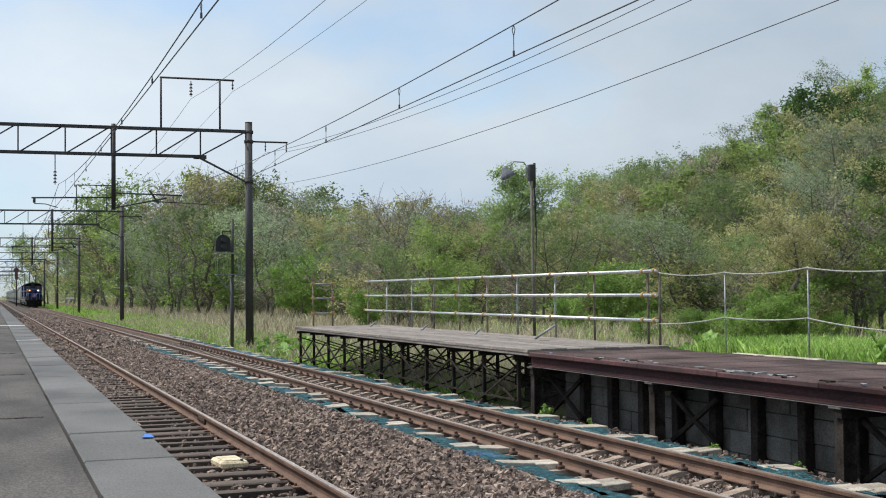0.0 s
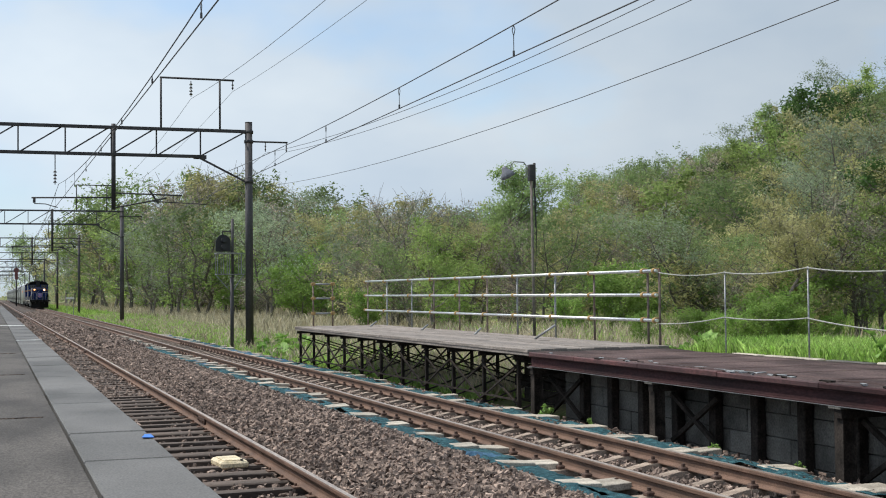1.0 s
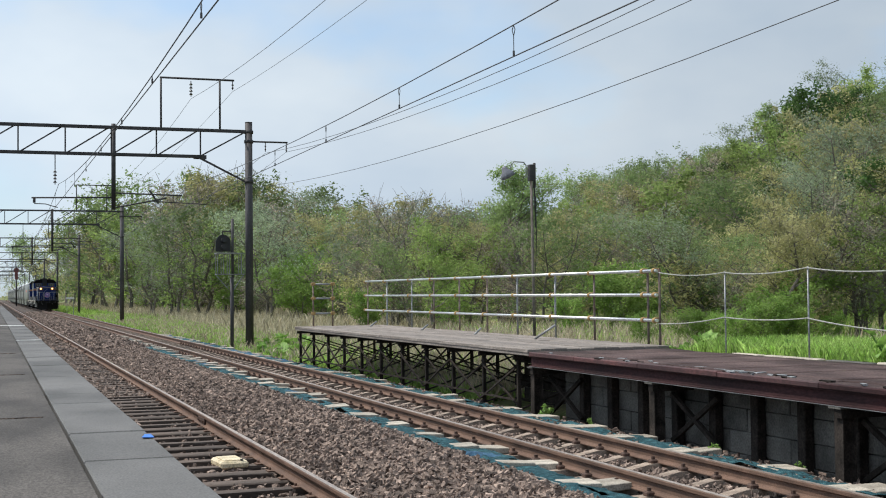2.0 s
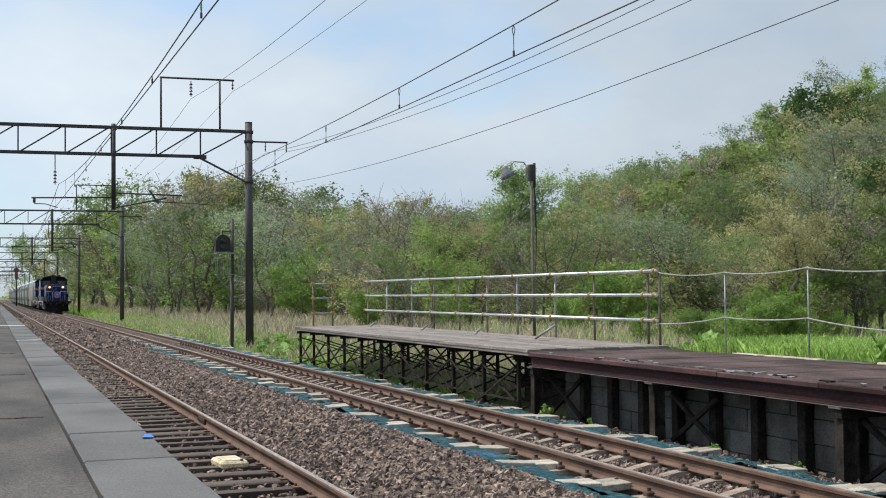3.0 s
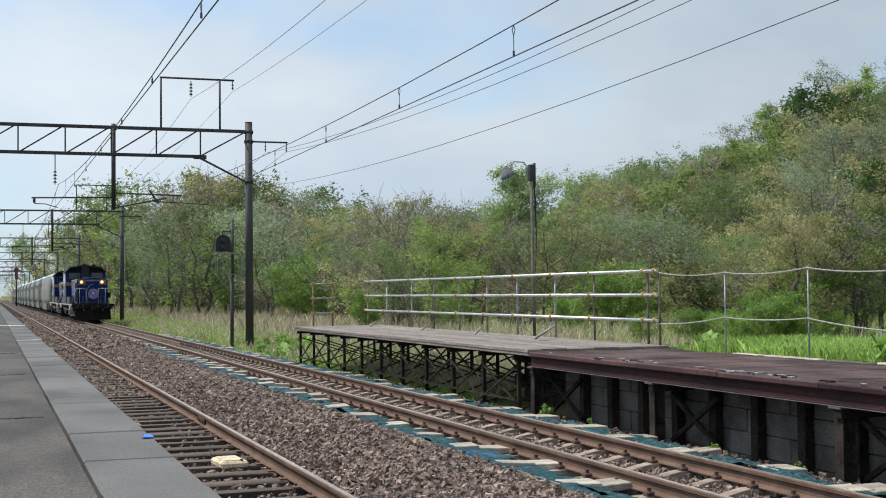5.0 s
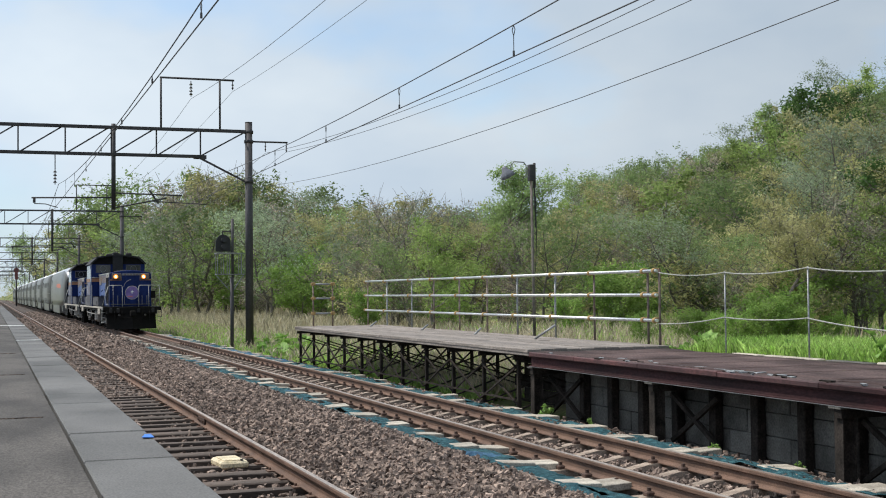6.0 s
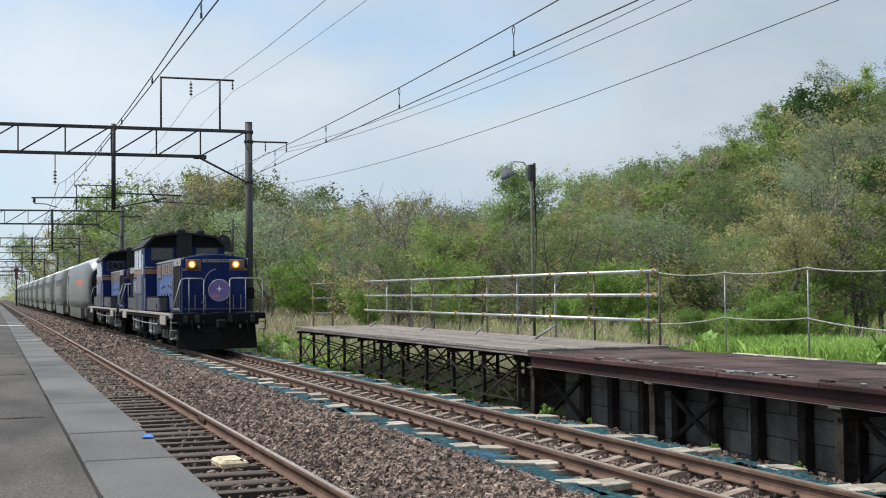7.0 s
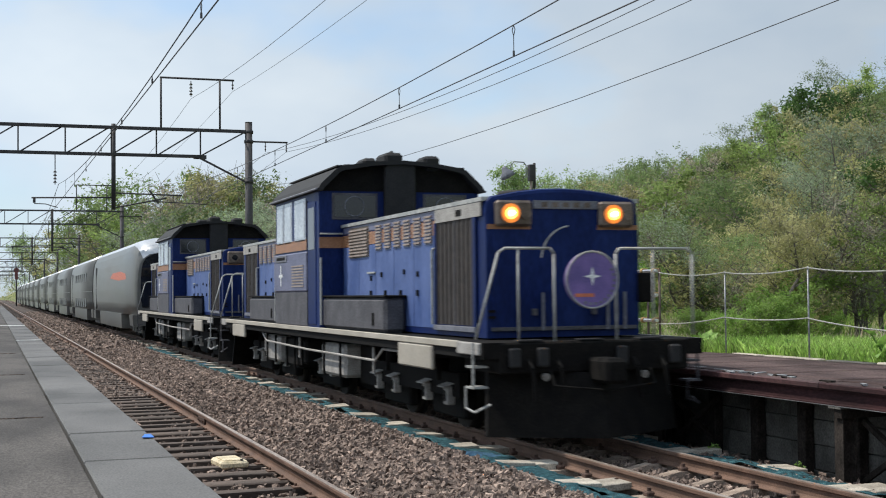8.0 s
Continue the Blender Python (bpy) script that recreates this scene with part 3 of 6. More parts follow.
    for k in range(10):
        y = 18.55 - 3.87 * k
        for za, zb in ((-.18, .42), (.42, -.18)):
            bm = bmesh.new()
            angle_bar(bm, (wx - .30, y, za), (wx - .17, y - .9, zb), .055)
            part("brace", bm, M["trestle"], root)
    for y in np.arange(-24, 18.6, 3.87):
        bm = bmesh.new()
        box(bm, FX0 + .02, FX0 + .62, y - .06, y + .06, .46, .57)
        part("cross_beam", bm, M["trestle"], root)
    # back coping in broken lengths
    y = 16.6
    while y > -24:
        ln = float(rng.uniform(.5, 1.6))
        bm = bmesh.new()
        box(bm, FX1 - .02 + float(rng.uniform(-.02, .02)), FX1 + .12, y - ln, y, FZ - .3, FZ + .03 + float(rng.uniform(-.02, .01)), .015)
        part("back_coping", bm, M["board"] if rng.uniform() < .6 else M["block_wall"], root)
        y -= ln + float(rng.uniform(.02, .35))


build_far_platform()


def build_edge_chips():
    root = thing("broken_edging", "pale broken chips along the worn platform edge", "rubble")
    for k in range(46):
        y = float(rng.uniform(8.5, 18)) if k > 22 else float(rng.uniform(11.4, 14.2))
        x = FX0 + .16 + float(rng.normal() * .05)
        s = float(rng.uniform(.02, .06))
        bm = bmesh.new()
        box(bm, -s * .5, s * .5, -s * 1.6, s * 1.6, -.008, .012, .004)
        for v in bm.verts:
            v.co += Vector((float(rng.normal()), float(rng.normal()), 0)) * .006
        ob = part("chip", bm, M["galv"] if k % 3 else M["trestle"], root)
        ob.location, ob.rotation_euler = (x, y, FZ + .008), (0, 0, float(rng.normal() * .4))


build_edge_chips()


def build_timber_deck():
    root = thing("timber_platform", "weathered grey plank deck on a dark timber trestle", "platform", kind="structure")
    zt = 0.845
    for i in range(11):
        y = 18.66
        while y < 35.05:
            ln = min(3.2 + 1.1 * rng.uniform() , 35.2 - y)
            bm = bmesh.new()
            box(bm, 0, .222, 0, ln - .01, -.055, rng.uniform(-.006, .006), .005)
            ob = part("plank", bm, M["deck_board"], root)
            ob.location = (FX0 + .232 * i, y, zt)
            y += ln
    bm = bmesh.new()
    box(bm, FX0 + .012, FX0 + .07, 18.66, 35.15, zt - .105, zt - .057, .006)
    part("fascia", bm, M["deck_board"], root, "grey plank fascia under the deck edge")
    for x in (FX0 + .14, FX0 + 1.2, FX0 + 2.3):
        bm = bmesh.new()
        box(bm, x, x + .08, 18.7, 35.1, zt - .135, zt - .057)
        part("stringer", bm, M["trestle"], root)
    ys = np.arange(19.5, 35.4, 1.58)
    for i, y in enumerate(ys):
        for x in (FX0 + .2, FX0 + 2.36):
            bm = bmesh.new()
            box(bm, x - .032, x + .032, y - .032, y + .032, -.6, zt - .206, .006)
            part("post", bm, M["trestle"], root)
        for za, zb in ((-.2, .55), (.55, -.2)):
            bm = bmesh.new()
            angle_bar(bm, (FX0 + .15, y, za), (FX0 + 2.4, y, zb), .028)
            part("cross_brace", bm, M["trestle"], root)
        bm = bmesh.new()
        box(bm, FX0 + .1, FX0 + 2.45, y - .032, y + .032, zt - .205, zt - .137)
        part("cap_beam", bm, M["trestle"], root)
        if i + 1 < len(ys):
            for x in (FX0 + .13, FX0 + 2.42):
                bm = bmesh.new()
                a, b = ((-.1, .5) if i % 2 else (.5, -.1))
                angle_bar(bm, (x, y, a), (x, ys[i + 1], b), .03)
                part("brace", bm, M["trestle"], root)
                bm = bmesh.new()
                angle_bar(bm, (x + .04, y, b), (x + .04, ys[i + 1], a), .027)
                part("brace", bm, M["trestle"], root)
            bm = bmesh.new()
            angle_bar(bm, (FX0 + .13, y, -.02), (FX0 + .13, ys[i + 1], -.02), .03)
            part("waler", bm, M["trestle"], root)


build_timber_deck()


def rail_post(root, x, y, z0, z1, m="galv", r=.022):
    bm = bmesh.new()
    tube(bm, (x, y, z0), (x, y, z1), r, 8)
    part("post", bm, M[m], root)


def clamp(root, x, y, z):
    bm = bmesh.new()
    tube(bm, (x - .03, y - .04, z), (x - .03, y + .04, z), .046, 10)
    box(bm, x - .045, x + .055, y - .025, y + .025, z - .035, z + .05, .010)
    part("clamp", bm, M["clamp"], root, "rusty pipe clamp")


def build_pipe_fence():
    root = thing("pipe_fence", "galvanised scaffold pipe fence with rusty clamps on the platform", "fence")
    X = 10.5
    ys = [36.55, 34.6, 32.34, 30.54, 28.67, 26.85, 25.1, 23.16, 21.42, 19.36, 18.96]
    zs = [(2.085, 1.68, 1.255)]
    for i, y in enumerate(ys):
        base = .5 if y > 34.8 else FZ - .3
        rail_post(root, X + .04, y, base if y < 34 else -.5, 2.12 if i in (0, 4, 10) else 2.09, ("post_rust", "galv", "galv", "post_rust", "post_rust")[i % 5])
        for z in zs[0]:
            clamp(root, X + .005, y + .05, z)
    for z, zf in zip(zs[0], (2.10, 1.68, 1.25)):
        bm = bmesh.new()
        tube(bm, (X - .03, 18.92, z), (X - .03, 36.65, zf), .027, 10)
        part("rail", bm, M["pipe"], root)
    # short return across the deck's end
    for x in (8.50, 9.06):
        rail_post(root, x, 35.0, .845, 2.08, "post_rust")
        for z in (2.02, 1.62, 1.2):
            clamp(root, x, 34.96, z)
    for z in (2.02, 1.62, 1.2):
        bm = bmesh.new()
        tube(bm, (8.44, 34.97, z), (9.12, 34.97, z), .025, 8)
        part("rail", bm, M["galv"], root)
    for y0, dy in ((33.6, .4), (29.2, .4), (25.6, .4), (22.4, -.3)):
        bm = bmesh.new()
        tube(bm, (X - .75, y0, .85), (X - .45, y0 + dy, .97 if dy > 0 else 1.12), .022, 8)
        part("stay", bm, M["galv"], root)


build_pipe_fence()


def build_rope_fence():
    root = thing("rope_fence", "sagging pale rope fence on thin grey posts", "fence")
    X = 10.5
    ys = [18.96, 16.9, 14.8, 12.6, 10.4, 8.2]
    tops = [2.06, 2.02, 2.05, 2.0, 2.02, 2.0]
    lows = [1.2, 1.34, 1.36, 1.22, 1.3, 1.3]
    for y, t in zip(ys[1:], tops[1:]):
        rail_post(root, X + .02, y, .4, t + .02, "galv", .013)
    for lv, sag in ((tops, .05), (lows, .035)):
        bm = bmesh.new()
        for a in range(len(ys) - 1):
            pts = []
            for k in range(9):
                u = k / 8
                pts.append((X, ys[a] * (1 - u) + ys[a + 1] * u, lv[a] * (1 - u) + lv[a + 1] * u - sag * 4 * u * (1 - u)))
            pipe(bm, pts, .009, 5)
        part("rope", bm, M["rope"], root)


build_rope_fence()


# ---------------------------------------------------------------- boards and netting along the far track
def build_netting():
    for nm, x0, x1, lab in (("netting_sheet", 5.02, 5.66, "torn blue-green netting laid along the ballast edge"), ("netting_sheet", 7.38, 7.98, "blue-green netting sheet beside the rail")):
        rows = np.arange(6, 60, .085)
        verts, faces = [], []
        n = 7
        for j, y in enumerate(rows):
            for i in range(n):
                u = i / (n - 1)
                edge = .10 * noise.noise((y * .7, x0, u * 3))
                x = x0 + (x1 - x0) * u + (edge if i in (0, n - 1) else 0)
                z = bed_height(x) + .065 + .05 * noise.noise((x * 4, y * 2.2, 1.3)) + .022 * noise.noise((x * 15, y * 10, 2.1)) - (.06 if i in (0, n - 1) else 0)
                verts.append((x, y, z))
        for j in range(len(rows) - 1):
            for i in range(n - 1):
                if noise.noise((rows[j] * .9, i * .7 + x0, 5)) > -.28:
                    a = j * n + i
                    faces.append((a, a + 1, a + n + 1, a + n))
        ob = raw(nm, verts, faces, M["netting"], smooth=True)
        ob.data.materials.append(M["netting_blue"])
        for p in ob.data.polygons:
            c = verts[p.vertices[0]]
            p.material_index = int(noise.noise((c[1] * .55, c[0], 8)) > .42)
        so = ob.modifiers.new("thickness", "SOLIDIFY")
        so.thickness = .008
        tagged(ob, lab, "netting")


build_netting()


def build_net_cord(x, seed):
    root = thing("net_cord", "frayed pale cord along the netting's edge", "cord", group="netting cords")
    pts = []
    for k in range(330):
        y = 7.5 + .09 * k
        xx = x + .10 * noise.noise((y * .7, seed, 0)) + .012 * math.sin(k * 2.3)
        pts.append((xx, y, float(bed_height(xx)) + .05 + .03 * noise.noise((y * 3, seed, 2))))
    for k in range(0, 330, 40):
        part("cord_piece", pipe(bmesh.new(), pts[k:k + int(14 + 22 * abs(noise.noise((k, seed, 1))))], .006, 4), M["rope"], root)


for i, xx in enumerate((5.08, 5.55, 7.96, 7.42)):
    build_net_cord(xx, i * 3.1)


def build_boards():
    meshes = []
    for v in range(3):
        bm = bmesh.new()
        box(bm, -.185, .185, -.14 - .025 * v, .15 + .025 * v, -.045, .026, .007)
        me = bpy.data.meshes.new("board")
        bm.to_mesh(me), bm.free()
        me.materials.append(M["board"])
        meshes.append(me)
    k = 0
    y = 8.2
    while y < 62:
        for side, xa, xb in ((0, 5.33, 5.66), (1, 7.50, 7.84)):
            yy = y + (.35 if side else 0) + rng.uniform(-.12, .12)
            for x, dz in ((xa, 0), (xb, .03)):
                if rng.uniform() < .26:
                    continue
                ob = new("board", meshes[k % 3])
                xx = x + rng.uniform(-.04, .04)
                ob.location = (xx, yy + rng.uniform(-.05, .05), bed_height(xx) + .062 + (dz if not side else (.03 - dz if x == xb else dz)) )
                ob.rotation_euler = (rng.uniform(-.03, .03), rng.uniform(-.06, .06), rng.uniform(-.09, .09))
                tagged(ob, "pale weathered board laid on the netting by the sleeper end", "board", "boards along the track")
                k += 1
        y += 1.53 if k % 4 else 1.4


build_boards()


def build_cream_box():
    root = thing("junction_box_lid", "cream plastic box lid lying between the rails", "box lid", pose(2.55, 14.55, -.13, 0, 0, 4))
    bm = bmesh.new()
    box(bm, -.16, .16, -.26, .26, -.06, .03, .025)
    part("lid", bm, M["cream_box"], root)
    bm = bmesh.new()
    box(bm, -.115, .115, -.2, .2, .03, .042, .005)
    part("panel", bm, M["cream_box"], root)
    bm = bmesh.new()
    tube(bm, (.08, -.22, .03), (.08, -.22, .05), .016, 8)
    part("bolt", bm, M["steel_dark"], root)


build_cream_box()


# ---------------------------------------------------------------- overhead line
GY = [50.3, 102.9, 155.2, 207.5, 259.8, 312, 364, 416]


def insulator(root, x, y, z, n=4, r=.075, step=.13):
    bm = bmesh.new()
    tube(bm, (x, y, z + .1), (x, y, z - n * step), .018, 6)
    for k in range(n):
        tube(bm, (x, y, z - k * step - .06), (x, y, z - k * step), r, 10, r * .5)
    part("insulator", bm, M["insulator"], root)


def build_gantry(y, first=False):
    root = thing("catenary_gantry", "dark steel lattice gantry spanning the tracks on tall poles", "gantry", group="catenary gantries")
    PX, LX = 9.63, -9.0
    zb = terrain(PX, y) - .2
    for px in (PX, LX):
        bm = bmesh.new()
        tube(bm, (px, y, zb), (px, y, 8.57), .165, 16, .145)
        tube(bm, (px, y, 8.57), (px, y, 8.60), .15, 16)
        part("pole", bm, M["pole"], root)
        for z in (8.2, 7.82, 6.22):
            bm = bmesh.new()
            tube(bm, (px, y, z - .06), (px, y, z + .06), .185, 16)
            part("pole_band", bm, M["steel_dark"], root)
    for z in (8.22, 7.18):
        bm = bmesh.new()
        box(bm, LX + .15, PX - .14 if z > 8 else 7.7, y - .11, y - .07, z - .055, z + .055)
        box(bm, LX + .15, PX - .14 if z > 8 else 7.7, y + .07, y + .11, z - .055, z + .055)
        part("chord", bm, M["steel_dark"], root)
    step = 1.70
    x = 7.72
    k = 0
    while x > LX + 1.5:
        bm = bmesh.new()
        angle_bar(bm, (x, y, 7.2), (x, y, 8.2), .055)
        part("upright", bm, M["steel_dark"], root)
        bm = bmesh.new()
        if x > -3:
            angle_bar(bm, (x - step + .05, y, 7.2), (x - .1, y, 8.2), .055)
        else:
            angle_bar(bm, (x - step + .05, y, 8.2), (x - .1, y, 7.2), .055)
        part("diagonal", bm, M["steel_dark"], root)
        x -= step
        k += 1
    bm = bmesh.new()
    angle_bar(bm, (7.75, y, 7.22), (9.45, y, 8.18), .055)
    part("diagonal", bm, M["steel_dark"], root)
    bm = bmesh.new()
    angle_bar(bm, (7.62, y, 7.16), (9.5, y, 6.22), .075)
    part("knee_brace", bm, M["steel_dark"], root)
    bm = bmesh.new()
    box(bm, 7.45, 7.95, y - .05, y + .05, 7.08, 7.24)
    part("gusset", bm, M["steel_dark"], root)
    # hanging mast and wire supports
    bm = bmesh.new()
    tube(bm, (4.40, y, 5.05), (4.40, y, 8.36), .085, 10)
    part("drop_mast", bm, M["steel_dark"], root)
    bm = bmesh.new()
    tube(bm, (1.40, y, 5.47), (4.4, y, 5.52), .03, 8)
    tube(bm, (1.5, y, 5.44), (1.5, y, 5.28), .05, 8)
    pipe(bm, [(1.5, y, 5.25), (1.9, y, 5.24), (2.35, y, 5.11)], .018, 6)
    part("bracket_arm", bm, M["steel_dark"], root)
    bm = bmesh.new()
    tube(bm, (4.4, y, 5.70), (7.0, y, 5.63), .03, 8)
    tube(bm, (4.5, y, 5.14), (6.4, y, 5.52), .03, 8)
    tube(bm, (5.75, y, 5.82), (6.1, y, 5.30), .035, 6)
    tube(bm, (5.7, y, 5.40), (7.95, y, 5.30), .02, 6)
    part("bracket_arm", bm, M["steel_dark"], root)
    bm = bmesh.new()
    tube(bm, (2.25, y, 7.18), (2.25, y, 6.55), .02, 6)
    part("hanger", bm, M["steel_dark"], root)
    insulator(root, 2.25, y, 6.5)
    # top frame with feeders
    bm = bmesh.new()
    tube(bm, (6.20, y, 8.25), (6.20, y, 10.24), .04, 8)
    tube(bm, (8.49, y, 8.25), (8.49, y, 10.24), .04, 8)
    tube(bm, (6.16, y, 10.24), (9.06, y, 10.24), .04, 8)
    part("feeder_frame", bm, M["steel_dark"], root)
    insulator(root, 7.36, y, 10.05, 4)
    insulator(root, 9.0, y, 10.1, 2, .05, .12)
    bm = bmesh.new()
    tube(bm, (9.7, y, 7.83), (11.2, y, 7.83), .035, 8)
    part("side_arm", bm, M["steel_dark"], root)
    insulator(root, 10.3, y, 7.7, 2, .04, .13)
    insulator(root, 11.15, y, 7.7, 2, .04, .13)
    return root


for i, gy in enumerate(GY):
    build_gantry(gy).location.z = .14 * min(i, 2)


def sag_points(x, za, zb, y0, y1, sag, n=14, x2=None):
    x2 = x if x2 is None else x2
    return [(x + (x2 - x) * u, y0 + (y1 - y0) * u, za + (zb - za) * u - sag * 4 * u * (1 - u)) for u in [k / n for k in range(n + 1)]]


def build_wires():
    spans = [-2.0] + GY
    def line(name, label, x, z, sag, r, x_alt=None):
        bm = bmesh.new()
        for i, (a, b) in enumerate(zip(spans[:-1], spans[1:])):
            xa, xb = x, x
            if x_alt:
                xa, xb = (x, x_alt) if i % 2 else (x_alt, x)
            pipe(bm, sag_points(xa, z, z, a, b, sag, 14, xb), r, 5)
        tagged(part(name, bm, M["wire"]), label, "overhead wire", "overhead wires")
    line("contact_wire", "dark contact wire over the platform track", 2.25, 5.11, 0.0, .0095, 2.5)
    line("messenger_wire", "dark messenger wire above the platform track", 2.38, 6.0, .79, .0095)
    line("contact_wire", "dark contact wire over the through track", 6.36, 4.865, 0.0, .009, 6.56)
    line("messenger_wire", "dark messenger wire above the through track", 6.46, 5.75, .55, .009)
    line("feeder_wire", "feeder wire hung from the gantry's top frame", 7.36, 9.45, .85, .008)
    line("feeder_wire", "feeder wire hung from the top frame's end", 9.0, 9.8, .62, .007)
    line("feeder_wire", "thin feeder wire on the pole's side arm", 10.3, 7.38, .88, .008)
    line("feeder_wire", "thin feeder wire on the pole's side arm", 11.15, 7.45, .83, .008)
    line("feeder_wire", "thin feeder wire on the pole's side arm", 9.85, 6.0, .83, .007)
    for x, zc, zm, sag in ((2.38, 5.11, 6.0, .79), (6.46, 4.865, 5.75, .55)):
        root = thing("droppers", "thin dropper links between messenger and contact wire", "dropper", group="wire droppers")
        for a, b in zip(spans[:4], spans[1:5]):
            y = a + 2.4
            while y < b - 1:
                u = (y - a) / (b - a)
                z1 = zm - sag * 4 * u * (1 - u)
                bm = bmesh.new()
                pipe(bm, [(x, y, z1), (x, y - .05, z1 - .06), (x, y, z1 - .14)], .006, 4)
                pipe(bm, [(x, y, z1), (x, y + .05, z1 - .06), (x, y, z1 - .14)], .006, 4)
                tube(bm, (x, y, z1 - .13), (x, y, zc), .006, 4)
                tube(bm, (x, y, zc + .06), (x, y, zc - .01), .016, 5)
                part("dropper", bm, M["wire"], root)
                y += 5.0


build_wires()


# ---------------------------------------------------------------- signals and lamp
def build_signal():
    root = thing("railway_signal", "round-backed black railway signal on a grey post with a ladder cage", "signal", pose(8.95, 50.5, 0))
    bm = bmesh.new()
    tube(bm, (.02, 0, -.6), (.02, 0, 2.45), .075, 10)
    tube(bm, (.05, 0, 2.4), (.05, 0, 4.75), .055, 8)
    part("post", bm, M["pole"], root)
    bm = bmesh.new()
    outline = [(-.62, 3.45)] + [(-.32 + .30 * math.cos(a), 3.80 + .32 * math.sin(a)) for a in np.linspace(math.pi, 0, 14)] + [(-.02, 3.45)]
    prism(bm, outline, -.03, .03)
    part("backing_board", bm, M["signal_black"], root)
    bm = bmesh.new()
    for z in (3.62, 3.9):
        tube(bm, (-.32, -.03, z), (-.32, -.25, z + .02), .10, 12)
    part("hood", bm, M["signal_black"], root)
    bm = bmesh.new()
    pipe(bm, [(.05, 0, 4.25), (-.34, 0, 4.25), (-.34, 0, 4.1)], .025, 6)
    part("bracket", bm, M["steel_dark"], root)
    bm = bmesh.new()
    for x in (-.58, -.36, -.12, .34, .46):
        for y in (-.25, .25):
            tube(bm, (x, y, 2.55), (x, y, 3.40), .014, 5)
    for z in (2.55, 3.38):
        for y in (-.25, .25):
            tube(bm, (-.6, y, z), (.48, y, z), .018, 5)
        for x in (-.6, .48):
            tube(bm, (x, -.25, z), (x, .25, z), .018, 5)
    for a, b in (((-.6, 2.5), (-.1, 1.95)), ((.46, 2.5), (.1, 1.95))):
        tube(bm, (a[0], 0, a[1]), (b[0], 0, b[1]), .02, 5)
    part("cage", bm, M["galv"], root)
    bm = bmesh.new()
    box(bm, -.62, .1, -.3, .3, 3.36, 3.41)
    part("platform_grating", bm, M["galv"], root)


build_signal()


def build_far_signal():
    root = thing("colour_light_signal", "slim colour-light signal with a round red-backed head", "signal", pose(4.3, 250.0, 0))
    bm = bmesh.new()
    tube(bm, (0, 0, -.5), (0, 0, 6.2), .13, 8)
    part("post", bm, M["steel_dark"], root)
    bm = bmesh.new()
    tube(bm, (0, -.12, 6.6), (0, .02, 6.6), .5, 16)
    box(bm, -.28, .28, -.14, .04, 4.9, 6.3, .08)
    part("head", bm, M["signal_red"], root)
    bm = bmesh.new()
    pipe(bm, [(-.7, 0, 4.6), (-.9, 0, 3.6), (0, 0, 2.6), (.9, 0, 3.6), (.7, 0, 4.6)], .05, 5)
    part("cage", bm, M["steel_dark"], root)


build_far_signal()


def build_lamp_post():
    root = thing("platform_lamp", "grey wooden lamp post with a bell shade on a curved bracket", "lamp post", pose(11.5, 26.45, 0))
    bm = bmesh.new()
    tube(bm, (0.03, 0, -.5), (-.02, 0, 4.55), .036, 10, .030)
    part("post", bm, M["bark"], root)
    bm = bmesh.new()
    tube(bm, (.06, -.02, 3.2), (.05, -.02, 4.1), .012, 6)
    pipe(bm, [(.03, -.02, 4.15), (.08, -.02, 3.8), (.085, -.02, 3.0), (.05, -.02, 2.2)], .009, 6)
    part("cable", bm, M["signal_black"], root)
    bm = bmesh.new()
    box(bm, -.09, .04, -.1, .06, 4.25, 4.62, .01)
    tube(bm, (.06, 0, 4.1), (.06, 0, 4.66), .035, 8)
    part("control_box", bm, M["steel_dark"], root)
    bm = bmesh.new()
    pipe(bm, [(-.14, 0, 4.32), (-.14, 0, 4.60), (-.2, 0, 4.67), (-.42, 0, 4.68), (-.5, 0, 4.62), (-.53, 0, 4.52)], .013, 6)
    part("bracket", bm, M["galv"], root)
    bm = bmesh.new()
    prof = [(.03, .16), (.06, .12), (.09, .05), (.15, -.02), (.17, -.10), (.15, -.11)]
    rings = []
    tilt = Matrix.Translation((-.62, 0, 4.42)) @ Matrix.Rotation(radians(-28), 4, "Y")
    for r, z in prof:
        rings.append([bm.verts.new(tilt @ Vector((r * math.cos(6.28319 * k / 16), r * math.sin(6.28319 * k / 16), z))) for k in range(16)])
    for a, b in zip(rings[:-1], rings[1:]):
        for k in range(16):
            bm.faces.new((a[k], a[(k + 1) % 16], b[(k + 1) % 16], b[k]))
    bm.faces.new(rings[0][::-1]), bm.faces.new(rings[-1])
    part("shade", bm, M["loco_grey"], root, "grey metal bell shade", True)


build_lamp_post()


def build_verge_sign():
    root = thing("verge_sign", "small white board on two short posts by the track", "sign", pose(8.35, 150, 0))
    bm = bmesh.new()
    box(bm, -.45, .45, -.02, .02, 1.38, 1.60, .01)
    part("board", bm, M["white_paint"], root)
    for x in (-.35, .35):
        bm = bmesh.new()
        tube(bm, (x, .03, -.5), (x, .03, 1.55), .03, 6)
        part("post", bm, M["galv"], root)


build_verge_sign()


